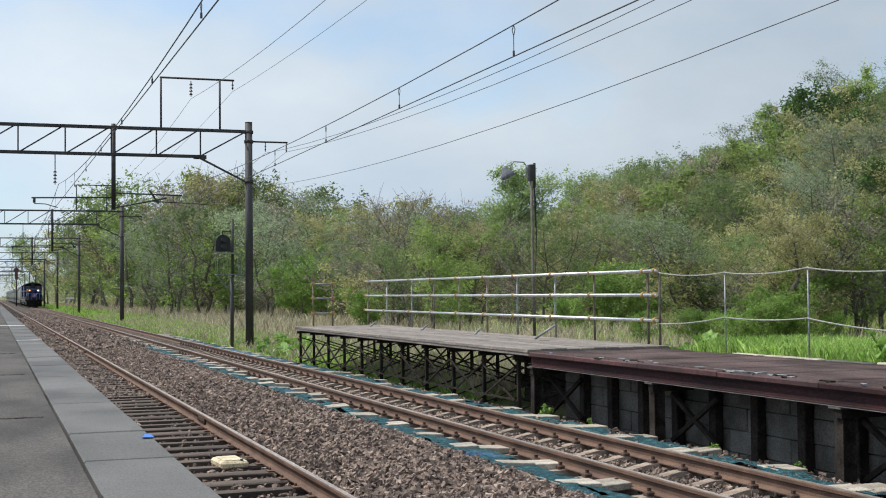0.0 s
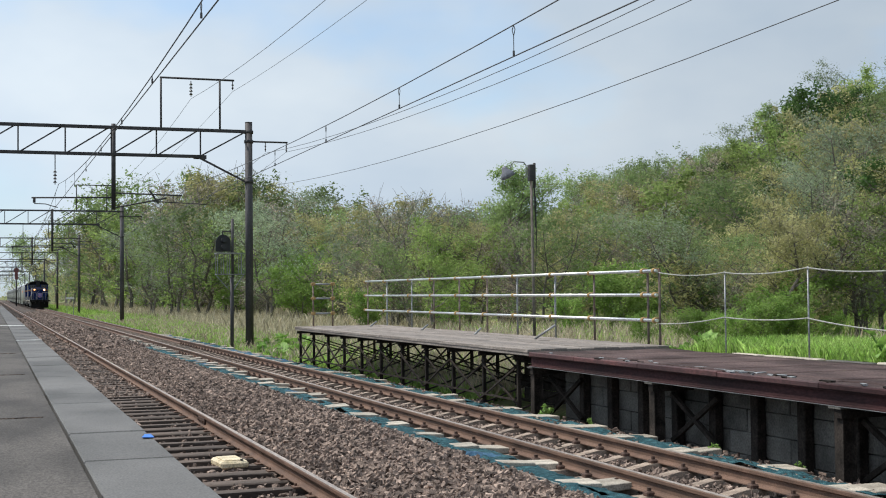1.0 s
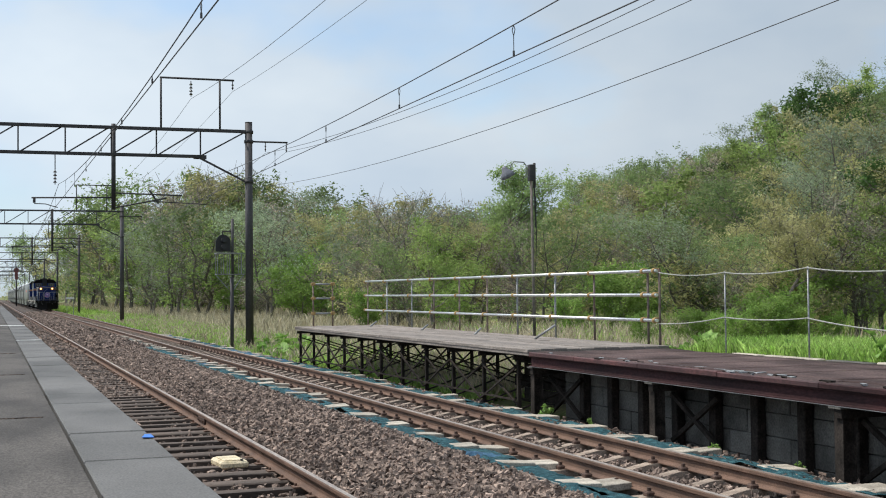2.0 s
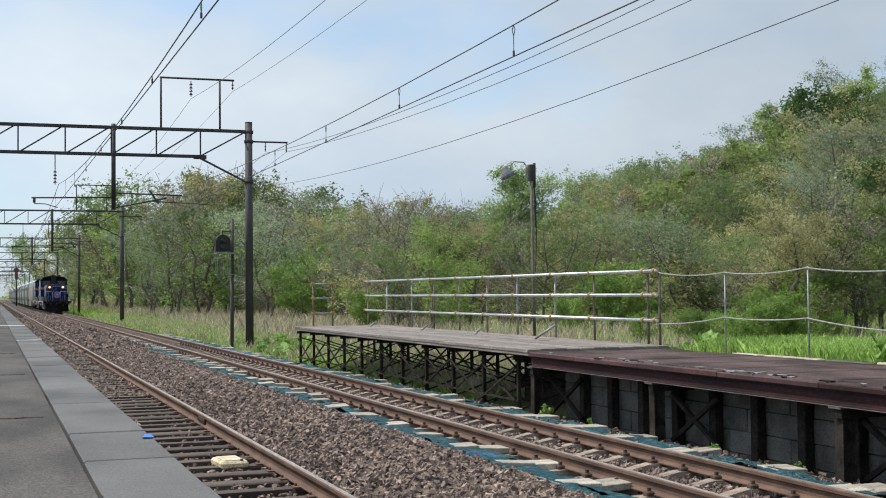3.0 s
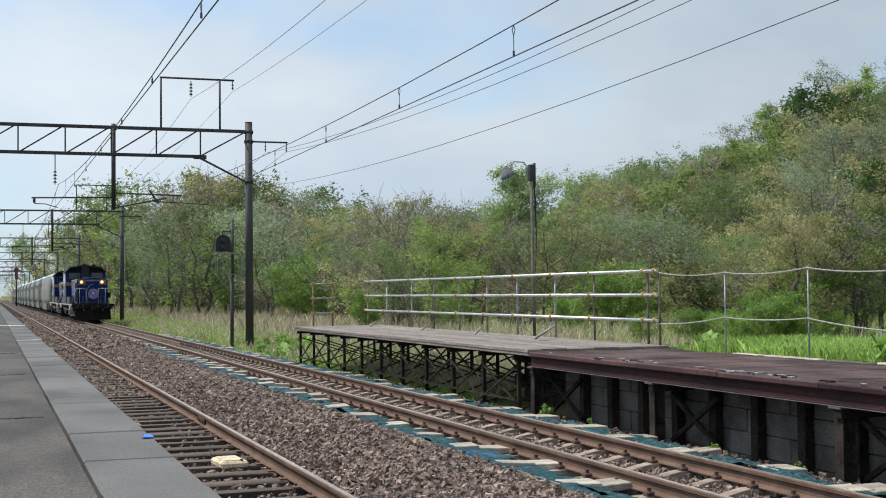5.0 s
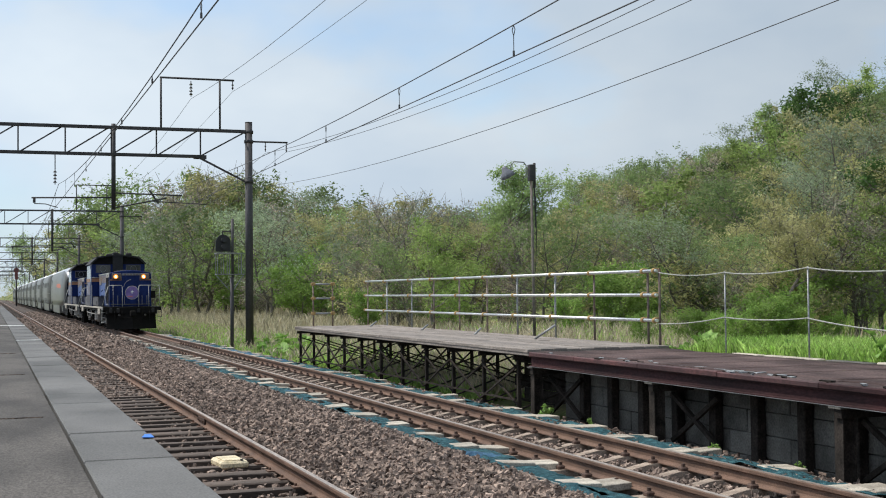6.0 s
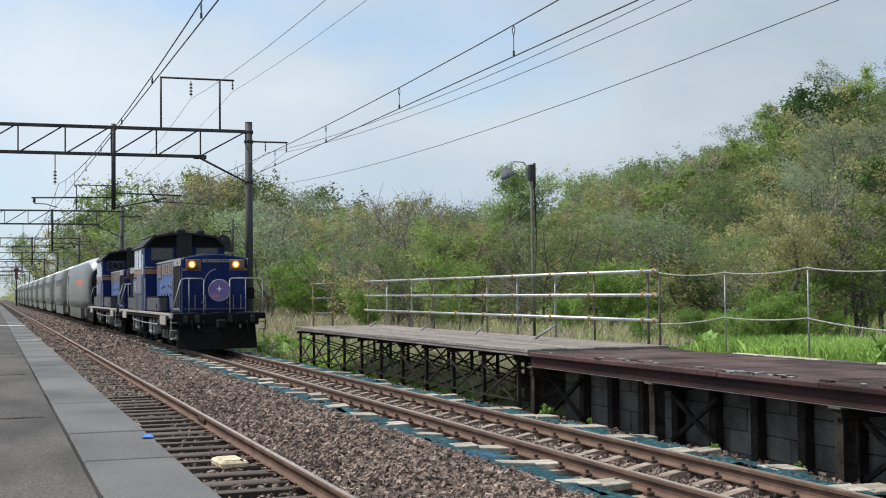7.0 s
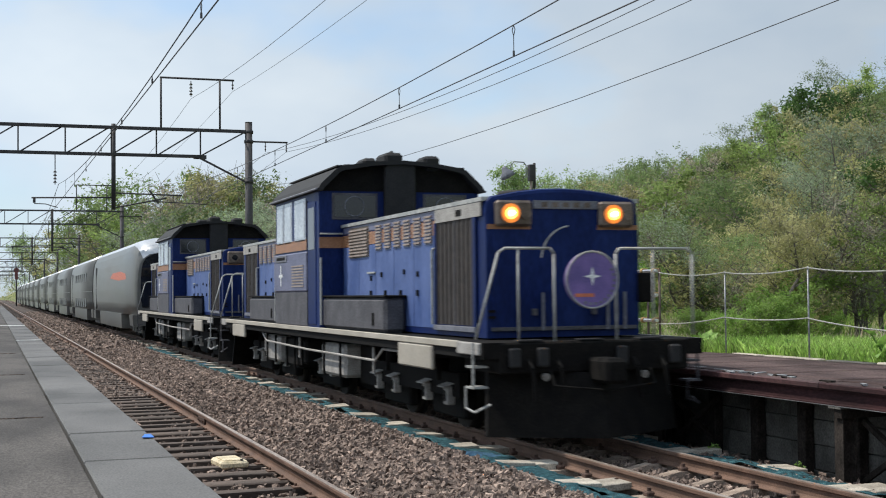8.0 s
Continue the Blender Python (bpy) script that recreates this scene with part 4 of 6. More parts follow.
# ---------------------------------------------------------------- train
def rounded_section(w, z0, z1, r, crown, n=6):
    """Half width w, eaves rounded by r, roof crowned by crown."""
    pts = [(-w, z0)]
    for k in range(n + 1):
        a = math.pi - k * (math.pi / 2) / n
        pts.append((-w + r + r * math.cos(a), z1 - r + r * math.sin(a)))
    for k in range(1, 6):
        u = -1 + k / 3
        pts.append(((w - r) * u, z1 + crown * (1 - u * u)))
    for k in range(n + 1):
        a = math.pi / 2 - k * (math.pi / 2) / n
        pts.append((w - r + r * math.cos(a), z1 - r + r * math.sin(a)))
    pts.append((w, z0))
    return pts


def wheelset(root, y, r=.43):
    for s in (-1, 1):
        bm = bmesh.new()
        tube(bm, (s * .50, y, r), (s * .63, y, r), r, 24)
        tube(bm, (s * .49, y, r), (s * .515, y, r), r + .03, 24)
        part("wheel", bm, M["tyre"], root)
    bm = bmesh.new()
    tube(bm, (-.8, y, r), (.8, y, r), .08, 8)
    part("axle", bm, M["loco_black"], root)


def bogie(root, y, axles, half=.98, frame_z=.55):
    bg = part("bogie", prism(bmesh.new(), [(-half, frame_z - .1), (-half + .12, frame_z - .12), (-half + .12, frame_z + .2), (-half, frame_z + .2)], y - axles[-1] - .75, y + axles[-1] + .75), M["loco_black"], root)
    bm = bmesh.new()
    prism(bm, [(half - .12, frame_z - .12), (half, frame_z - .1), (half, frame_z + .2), (half - .12, frame_z + .2)], y - axles[-1] - .75, y + axles[-1] + .75)
    box(bm, -half, half, y - .25, y + .25, frame_z, frame_z + .25)
    part("bogie_frame", bm, M["loco_black"], bg)
    for a in axles:
        wheelset(bg, y + a)
        for s in (-1, 1):
            for o in (-.42, .42):
                yc = y + a + o
                # journal spring box under a small sloping cover plate
                bm = bmesh.new()
                xa, xb = sorted((s * (half - .04), s * (half + .07)))
                box(bm, xa, xb, yc - .075, yc + .075, frame_z - .21, frame_z + .03, .015)
                ab = part("axle_box", bm, M["axle_grey"], bg, "pale grey axle box")
                bm = bmesh.new()
                prism(bm, [(s * (half - .08), frame_z + .10), (s * (half + .13), frame_z + .03), (s * (half + .13), frame_z + .015), (s * (half - .08), frame_z + .085)], yc - .13, yc + .13)
                part("cover_plate", bm, M["axle_grey"], ab)
                bm = bmesh.new()
                box(bm, *sorted((s * (half + .07), s * (half + .08))), yc - .03, yc + .03, frame_z - .16, frame_z - .03)
                part("wedge", bm, M["loco_black"], ab)
            bm = bmesh.new()
            tube(bm, (s * (half - .05), y + a, frame_z + .08), (s * (half - .05), y + a, frame_z + .36), .09, 10)
            part("spring", bm, M["loco_black"], bg)
            # plain black box added by each wheel to stop light passing through
            bm = bmesh.new()
            box(bm, *sorted((s * .70, s * .86)), y + a - .62, y + a + .62, .16, frame_z - .08, .03)
            part("brake_rigging", bm, M["loco_black"], bg)


def hood(root, y0, y1, front):
    """A hood from y0 (outer end) to y1 (cab); front says whether its outer end is at small y."""
    bm = bmesh.new()
    prism(bm, rounded_section(1.0, 1.22, 2.90, .13, .10), min(y0, y1), max(y0, y1))
    bmesh.ops.bevel(bm, geom=[e for e in bm.edges if abs(e.verts[0].co.y - y0) < 1e-4 and abs(e.verts[1].co.y - y0) < 1e-4 and min(e.verts[0].co.z, e.verts[1].co.z) > 1.3],
                    offset=.05, segments=2, affect="EDGES", profile=.5)
    h = part("hood", bm, M["blue"], root, "dark blue painted engine hood")
    d = 1 if y1 > y0 else -1

    def Y(a):
        return y0 + d * a

    def sbox(nm, x0, x1, ya, yb, z0, z1, m, lab="", bev=0.0):
        bm = bmesh.new()
        a, b = sorted((Y(ya), Y(yb)))
        box(bm, x0, x1, a, b, z0, z1, bev)
        return part(nm, bm, M[m], h, lab)
    for s in (-1, 1):
        def sx(a, b):
            return sorted((s * a, s * b))
        sbox("radiator_panel", *sx(.985, 1.012), .38, 1.72, 1.36, 2.70, "grille", "dark brown radiator grille")
        for k in range(9):
            sbox("grille_bar", *sx(1.012, 1.024), .40 + k * .155, .42 + k * .155, 1.36, 2.70, "tank_grey" if k == 4 else "grille")
        sbox("eave_strip", *sx(.94, 1.035), .05, abs(y1 - y0) - .02, 2.835, 2.885, "white_rail", "pale worn eave strip")
        sbox("upper_panel", *sx(1.012, 1.03), .10, 1.74, 2.66, 2.83, "axle_grey", "pale grey panel above the radiator")
        sbox("vent_hole", *sx(1.03, 1.034), .75, .95, 2.70, 2.78, "loco_black")
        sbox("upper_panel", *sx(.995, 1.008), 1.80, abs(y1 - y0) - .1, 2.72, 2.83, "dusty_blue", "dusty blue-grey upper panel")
        ln = abs(y1 - y0)
        # hinged side doors, dusty, with the sunlit side put into their lighter blue
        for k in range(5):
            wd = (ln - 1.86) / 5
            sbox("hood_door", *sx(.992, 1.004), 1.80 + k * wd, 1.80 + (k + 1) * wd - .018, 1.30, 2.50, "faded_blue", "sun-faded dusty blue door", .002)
        sbox("stripe", *sx(.996, 1.006), 1.80, ln, 2.51, 2.70, "orange", "faded orange stripe")
        for k in range(6 if ln > 6 else 5):
            ya = 1.92 + k * .46
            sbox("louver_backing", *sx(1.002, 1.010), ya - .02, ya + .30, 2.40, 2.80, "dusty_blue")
            for j in range(8):
                sbox("louver", *sx(1.006, 1.03), ya, ya + .28, 2.42 + j * .047, 2.445 + j * .047, "louver")
        sbox("louver_backing", *sx(1.002, 1.010), 4.90 if ln > 6 else 4.3, 6.02 if ln > 6 else 5.2, 2.32, 2.80, "lamp_housing")
        for j in range(9):
            sbox("louver", *sx(1.006, 1.035), 4.93 if ln > 6 else 4.33, 5.98 if ln > 6 else 5.15, 2.34 + j * .05, 2.365 + j * .05, "louver")
        sbox("radiator_frame", *sx(1.012, 1.03), .28, .38, 1.30, 2.66, "blue", "", .004)
        sbox("radiator_frame", *sx(1.012, 1.03), 1.72, 1.79, 1.30, 2.66, "blue", "", .004)
        sbox("radiator_sill", *sx(1.0, 1.05), .28, 1.79, 1.28, 1.345, "loco_grey", "pale dusty sill", .004)
        for k, (ya, zz) in enumerate(((2.5, 1.98), (3.1, 2.02), (3.55, 1.60), (4.2, 2.0), (4.75, 1.95), (5.2, 1.62))):
            sbox("latch", *sx(1.0, 1.026), ya, ya + .05, zz, zz + .07, "loco_black")
        sbox("grab_bar", *sx(1.0, 1.03), 4.55, 4.95, 2.06, 2.085, "white_rail")
        for k in range(4):
            ya = 2.2 + k * .75
            sbox("door_handle", *sx(1.003, 1.03), ya + .3, ya + .36, 1.72, 1.80, "loco_black")
        bm = bmesh.new()
        a = Y(1.78)
        pipe(bm, [(s * 1.06, a, 1.35), (s * 1.06, a, 2.32), (s * 1.0, a, 2.34)], .018, 6)
        part("grab_rail", bm, M["white_rail"], h)
    if not front:
        for s in (-1, 1):
            bm = bmesh.new()
            xa, xb = sorted((s * 1.004, s * 1.016))
            yc = Y(abs(y1 - y0) - .75)
            box(bm, xa, xb, yc - .035, yc + .035, 1.95, 2.55)
            box(bm, xa, xb, yc - .22, yc + .22, 2.11, 2.17)
            box(bm, xa, xb, yc - .08, yc + .08, 2.06, 2.22)
            part("star_emblem", bm, M["mark_white"], h, "white star emblem")
    # exhaust and roof fittings
    for a in (1.0, 2.6, 4.2):
        bm = bmesh.new()
        yy = Y(a)
        tube(bm, (0, yy, 2.95), (0, yy, 3.03), .42, 20)
        part("roof_fan", bm, M["loco_roof"], h)
    return h


def end_face(root, y0, d, lit, mark):
    """What stands on one end of the locomotive: lamps, rails, steps, coupler. d is the inward direction along y."""
    face = part("front_panel", box(bmesh.new(), -.93, .93, min(y0, y0 - d * .012), max(y0, y0 - d * .012), 1.3, 2.82, .004), M["blue"], root, "dark blue front panel")

    def fbox(nm, x0, x1, o0, o1, z0, z1, m, lab="", bev=0.0, par=None):
        bm = bmesh.new()
        a, b = sorted((y0 - d * o0, y0 - d * o1))
        box(bm, x0, x1, a, b, z0, z1, bev)
        return part(nm, bm, M[m], par or face, lab)
    fbox("number_board", -.40, .44, .012, .03, 2.745, 2.845, "loco_grey", "pale grey number board with plain bars", .004)
    for k in range(5):
        fbox("digit_bar", -.30 + k * .14, -.22 + k * .14, .03, .034, 2.765, 2.825, "lamp_housing")
    fbox("front_stripe", -.99, -.44, .012, .016, 2.50, 2.56, "orange")
    fbox("front_stripe", .44, .99, .012, .016, 2.50, 2.56, "orange")
    for s in (-1, 1):
        hs = fbox("headlamp_housing", s * .67 - .23, s * .67 + .23, .0, .09, 2.53, 2.84, "lamp_housing", "worn rectangular headlamp housing", .03)
        for dx, r0 in ((-.05, .115), (.14, .075)):
            bm = bmesh.new()
            tube(bm, (s * .67 + dx, y0 - d * .085, 2.685), (s * .67 + dx, y0 - d * .11, 2.685), r0, 16)
            part("lamp_ring", bm, M["ring_glow"] if lit and dx < 0 else M["lamp_housing"], face)
        bm = bmesh.new()
        tube(bm, (s * .67 - .05, y0 - d * .105, 2.685), (s * .67 - .05, y0 - d * .122, 2.685), .07, 16)
        part("lens", bm, M["lamp"] if lit else M["dark_glass"], face, "glowing warm headlamp lens" if lit else "")
        bm = bmesh.new()
        tube(bm, (s * .67 - .05, y0 - d * .12, 2.685), (s * .67 - .05, y0 - d * .128, 2.685), .03, 12)
        part("bulb", bm, M["lamp_core"] if lit else M["dark_glass"], face)
        # end rails: a bent pipe frame with uprights
        yr = y0 - d * .72
        lo, hi = (-1.42, -.46) if s < 0 else (.32, 1.32)
        bm = bmesh.new()
        if s < 0:
            pipe(bm, [(lo, yr, 1.24), (lo + .28, yr, 2.20), (lo + .36, yr, 2.25), (hi - .05, yr, 2.25), (hi, yr, 2.19), (hi, yr, 1.2)], .016, 8)
            tube(bm, (lo + .52, yr, 1.2), (lo + .52, yr, 2.25), .013, 8)
        else:
            pipe(bm, [(lo, yr, 1.2), (lo, yr, 2.19), (lo + .05, yr, 2.25), (hi - .06, yr, 2.25), (hi, yr, 2.19), (hi, yr, 1.24)], .016, 8)
            tube(bm, (hi - .52, yr, 1.2), (hi - .52, yr, 2.25), .013, 8)
        part("end_rail", bm, M["white_rail"], root, "pale painted end handrail")
        bm = bmesh.new()
        xs = s * 1.42
        pipe(bm, [(xs, yr + d * .08, 1.2), (xs, yr + d * .08, .70)], .016, 6)
        for zz in (.93, .70):
            box(bm, *sorted((xs - s * .16, xs + s * .02)), *sorted((yr + d * .04, yr + d * .26)), zz - .012, zz + .012)
        pipe(bm, [(xs, yr + d * .32, .70), (xs, yr + d * .32, .46), (xs, yr + d * .05, .43), (xs - s * .16, yr - d * .04, .52)], .014, 6)
        part("step_ladder", bm, M["white_rail"] if s * d < 0 else M["tank_grey"], root, "step ladder at the deck corner")
        bm = bmesh.new()
        tube(bm, (s * .62, yr - d * .06, .82), (s * .62, yr - d * .12, .80), .045, 8)
        part("brake_hose", bm, M["axle_grey"], root)
    # a lamp bracket arc and pipes on the face
    bm = bmesh.new()
    pts = [(.06 - .40 * math.cos(a), y0 - d * .10, 2.12 + .42 * math.sin(a)) for a in np.linspace(.1, 1.45, 9)]
    pipe(bm, pts, .011, 6)
    part("grab_iron", bm, M["white_rail"], face)
    for xx in (-.62, -.30, .55, .78):
        bm = bmesh.new()
        tube(bm, (xx, y0 - d * .05, 1.3), (xx, y0 - d * .05, 1.75), .018, 6)
        part("pipe", bm, M["loco_grey"], face)
    # equipment box and cable sockets beside the face, footplate edge under it
    fbox("socket_box", .98, 1.20, -.10, .06, 1.62, 1.98, "loco_black", "black cable socket box", .02)
    for zz in (1.45, 1.52):
        fbox("hinge", -.98, -.90, .012, .03, zz, zz + .03, "loco_black")
    fbox("face_sill", -.95, .95, .012, .04, 1.30, 1.345, "tank_grey", "", .004)
    for xx in (-.44, .34):
        fbox("lamp_iron", xx, xx + .05, .012, .09, 1.48, 1.56, "tank_grey", "", .006)
    for xx in (-.95, -.2, .55):
        fbox("foot_rest", xx, xx + .3, .70, .84, 1.205, 1.225, "loco_roof", "", .004)
    # end beam, plough and coupler
    yb = y0 - d * .85
    bm = bmesh.new()
    a, b = sorted((yb, y0 + d * .3))
    box(bm, -1.18, 1.18, a, b, .85, 1.20, .02)
    part("end_beam", bm, M["loco_black"], root)
    bm = bmesh.new()
    yy = yb
    vs = [(-1.15, yy + d * .45, .85), (0, yy - d * .12, .85), (1.15, yy + d * .45, .85), (-1.2, yy + d * .35, .13), (0, yy - d * .32, .13), (1.2, yy + d * .35, .13)]
    vv = [bm.verts.new(v) for v in vs] + [bm.verts.new((v[0], v[1] + d * .08, v[2])) for v in vs]
    for f in ((0, 1, 4, 3), (1, 2, 5, 4), (6, 9, 10, 7), (7, 10, 11, 8), (0, 6, 7, 1), (1, 7, 8, 2), (3, 4, 10, 9), (4, 5, 11, 10), (0, 3, 9, 6), (2, 8, 11, 5)):
        bm.faces.new([vv[i] for i in f])
    bmesh.ops.recalc_face_normals(bm, faces=bm.faces[:])
    part("snow_plough", bm, M["loco_black"], root)
    bm = bmesh.new()
    a, b = sorted((yb, yb - d * .5))
    box(bm, -.13, .13, a, b, .74, 1.02, .04)
    part("coupler", bm, M["loco_black"], root)
    for xx in (-1.02, -.68, .30, .98):
        bm = bmesh.new()
        a, b = sorted((yb - d * .002, yb - d * .07))
        box(bm, xx - .07, xx + .07, a, b, .92, 1.14, .02)
        part("jumper_socket", bm, M["loco_roof"], root)
    bm = bmesh.new()
    pipe(bm, [(-.62, yb - d * .10, .88), (-.62, yb - d * .22, .72), (0, yb - d * .30, .66), (.62, yb - d * .22, .72), (.62, yb - d * .10, .88)], .014, 6)
    part("uncoupling_rod", bm, M["loco_black"], root)
    for xx in (-.85, -.5, .45, .8):
        bm = bmesh.new()
        pipe(bm, [(xx, yb - d * .02, 1.0), (xx, yb - d * .14, .9), (xx + .03, yb - d * .14, .55)], .025, 6)
        part("hose", bm, M["loco_black"], root)
    if mark:
        hm = part("headmark", tube(bmesh.new(), (0, y0 - d * .70, 1.89), (0, y0 - d * .76, 1.89), .325, 36), M["mark"], root, "round violet headmark with a white star")
        yf = y0 - d * .762
        bm = bmesh.new()
        for k in range(36):
            a0, a1 = 6.28319 * k / 36, 6.28319 * (k + 1) / 36
            tube(bm, (.322 * math.cos(a0), yf, 1.89 + .322 * math.sin(a0)), (.322 * math.cos(a1), yf, 1.89 + .322 * math.sin(a1)), .012, 5)
        part("rim", bm, M["white_rail"], hm, "pale metal rim")
        bm = bmesh.new()
        vs = []
        for k in range(8):
            r = .11 if k % 2 == 0 else .028
            vs.append(((-r * d) * math.sin(6.28319 * k / 8), yf - d * .004, 1.93 + r * math.cos(6.28319 * k / 8)))
        top = [bm.verts.new(v) for v in vs]
        low = [bm.verts.new((v[0], v[1] + d * .006, v[2])) for v in vs]
        bm.faces.new(top), bm.faces.new(low[::-1])
        for k in range(8):
            bm.faces.new((top[k], low[k], low[(k + 1) % 8], top[(k + 1) % 8]))
        bmesh.ops.recalc_face_normals(bm, faces=bm.faces[:])
        part("star", bm, M["mark_white"], hm)
        bm = bmesh.new()
        a, b = sorted((yf - d * .002, yf + d * .004))
        box(bm, -.22, .02, a, b, 1.695, 1.735)
        part("swoosh", bm, M["mark_orange"], hm)
        for k in range(11):
            a0 = -1.9 + k * .235
            bm = bmesh.new()
            cx, cz = .275 * math.cos(a0), 1.89 + .275 * math.sin(a0)
            a, b = sorted((yf - d * .002, yf + d * .004))
            box(bm, cx * d - .016, cx * d + .016, a, b, cz - .016, cz + .016)
            part("rim_tooth", bm, M["loco_grey"], hm)


def build_locomotive(m, lit, mark, label):
    root = thing("diesel_locomotive", label, "locomotive", m, "train")
    # deck: 0.5 .. 17.5
    bm = bmesh.new()
    box(bm, -1.38, 1.38, .55, 17.45, 1.02, 1.2)
    part("deck", bm, M["loco_black"], root)
    for s in (-1, 1):
        bm = bmesh.new()
        a, b = sorted((s * 1.36, s * 1.415))
        box(bm, a, b, 1.3, 16.7, 1.125, 1.205, .008)
        part("deck_line", bm, M["cream"], root, "cream painted deck edge")
        for ya, yb in ((.60, 1.295), (16.705, 17.4)):
            bm = bmesh.new()
            box(bm, a, b, ya, yb, 1.06, 1.2, .012)
            part("deck_corner", bm, M["axle_grey"], root, "dusty pale deck corner")
        for yy in (5.2, 9.9, 12.9):
            bm = bmesh.new()
            tube(bm, (s * 1.26, yy, .98), (s * 1.26, yy, .62), .022, 6)
            part("hanger", bm, M["axle_grey"], root)
        for ya, yb in ((2.2, 3.55), (14.45, 15.8)):
            bm = bmesh.new()
            box(bm, a, b - (.004 if s > 0 else -.004), ya, yb, .82 if ya < 5 else .85, 1.12, .02)
            part("deck_skirt", bm, M["cream"], root)
        # boxes standing on the side walk
        for ya, yb, z1, bev in ((4.4, 8.1, 1.70, .05), (11.4, 14.2, 1.70, .05)):
            bm = bmesh.new()
            xa, xb = sorted((s * 1.02, s * 1.34))
            box(bm, xa, xb, ya, yb, 1.206, z1, bev)
            tk = part("side_tank", bm, M["tank_grey"], root, "dull dark grey side tank")
            bm = bmesh.new()
            box(bm, xa - .01, xb + .01, ya - .02, yb + .02, z1, z1 + .03, .008)
            part("tank_lid", bm, M["loco_black"], tk)
            bm = bmesh.new()
            xa2, xb2 = sorted((s * 1.335, s * 1.355))
            box(bm, xa2, xb2, ya + .5, ya + .58, 1.30, 1.48)
            part("handle", bm, M["loco_black"], tk)
        # grab rails along the cab corner
        for yy in (7.75, 11.3):
            bm = bmesh.new()
            pipe(bm, [(s * 1.40, yy, 1.25), (s * 1.40, yy, 2.35)], .018, 6)
            part("grab_rail", bm, M["white_rail"], root)
        # underframe tanks
        for ya, yb, z0 in ((7.05, 8.55, .42), (11.95, 13.2, .44), (9.7, 10.2, .5), (10.3, 11.4, .42)):
            bm = bmesh.new()
            xa, xb = sorted((s * .85, s * 1.20))
            box(bm, xa, xb, ya, yb, z0, .95, .05)
            tk = part("under_tank", bm, M["axle_grey"] if ya in (7.05, 11.95) else M["loco_black"], root)
            for yy in (ya + .2, yb - .25):
                bm = bmesh.new()
                xa2, xb2 = sorted((s * 1.19, s * 1.225))
                box(bm, xa2, xb2, yy, yy + .06, z0 - .01, .96)
                part("tank_strap", bm, M["loco_black"], tk)
        bm = bmesh.new()
        pipe(bm, [(s * 1.3, 3.3, .98), (s * 1.3, 4.6, .98), (s * 1.3, 5.0, .80), (s * 1.3, 9.0, .80), (s * 1.3, 12.6, .84), (s * 1.3, 13.0, .98)], .02, 6)
        part("pipe", bm, M["axle_grey"], root)
    # black filler boxes added below the deck to block light and keep it dark
    bm = bmesh.new()
    box(bm, -.72, .72, 1.6, 16.4, .62, 1.02)
    box(bm, -.47, .47, 1.8, 16.2, .15, .62)
    box(bm, -.95, .95, 6.2, 7.0, .35, 1.02)
    box(bm, -.95, .95, 10.9, 11.9, .35, 1.02)
    part("underframe", bm, M["loco_black"], root)
    hood(root, 1.38, 7.85, True)
    hood(root, 16.62, 11.2, False)
    # cab
    arch = [(-1.40, 3.46), (-1.36, 3.52), (-1.10, 3.77), (-1.0, 3.81), (-.5, 3.89), (0, 3.92), (.5, 3.89), (1.0, 3.81), (1.10, 3.77), (1.36, 3.52), (1.40, 3.46)]
    bm = bmesh.new()
    prism(bm, [(-1.40, 1.206)] + arch + [(1.40, 1.206)], 7.85, 11.2)
    cab = part("cab", bm, M["blue"], root, "dark blue driver's cab")
    bm = bmesh.new()
    shell = [(x * 1.03, z + .045) for x, z in arch]
    shell[0], shell[-1] = (-1.47, 3.455), (1.47, 3.455)
    inner = [(x * .985, z - .02) for x, z in arch]
    prism(bm, shell + inner[::-1], 7.66, 11.39)
    part("cab_roof", bm, M["loco_roof"], cab, "sooty black roof with sloped shoulders")
    for s in (-1, 1):
        # gutter strip along the shoulder, and a walkway board above it
        bm = bmesh.new()
        tube(bm, (s * 1.475, 7.68, 3.47), (s * 1.475, 11.37, 3.47), .018, 6)
        part("gutter", bm, M["loco_grey"], cab)
        bm = bmesh.new()
        xa, xb = sorted((s * 1.0, s * 1.12))
        box(bm, xa, xb, 7.75, 11.3, 3.845, 3.875, .006)
        part("roof_board", bm, M["loco_roof"], cab)
    for yy, dd in ((7.85, -1), (11.2, 1)):
        # soot-black band under the roof and the exhaust duct down the cab's end
        ya, yb = sorted((yy, yy + dd * .010))
        bm = bmesh.new()
        prism(bm, [(-1.39, 3.452)] + [(x * .985, z - .022) for x, z in arch[1:-1]] + [(1.39, 3.452)], ya, yb)
        part("end_band", bm, M["loco_black"], cab, "soot-black band under the roof")
        bm = bmesh.new()
        ya, yb = sorted((yy, yy + dd * .14))
        box(bm, -.30, .24, ya, yb, 2.9, 3.96, .03)
        part("exhaust_duct", bm, M["loco_roof"], cab)
        bm = bmesh.new()
        pipe(bm, [(-1.40, yy + dd * .07, 2.74), (-1.02, yy + dd * .07, 2.74)], .016, 6)
        pipe(bm, [(1.02, yy + dd * .07, 2.74), (1.40, yy + dd * .07, 2.74)], .016, 6)
        for xx in (-1.38, -1.05, 1.05, 1.38):
            tube(bm, (xx, yy, 2.74), (xx, yy + dd * .07, 2.74), .012, 6)
        part("end_handrail", bm, M["white_rail"], cab)
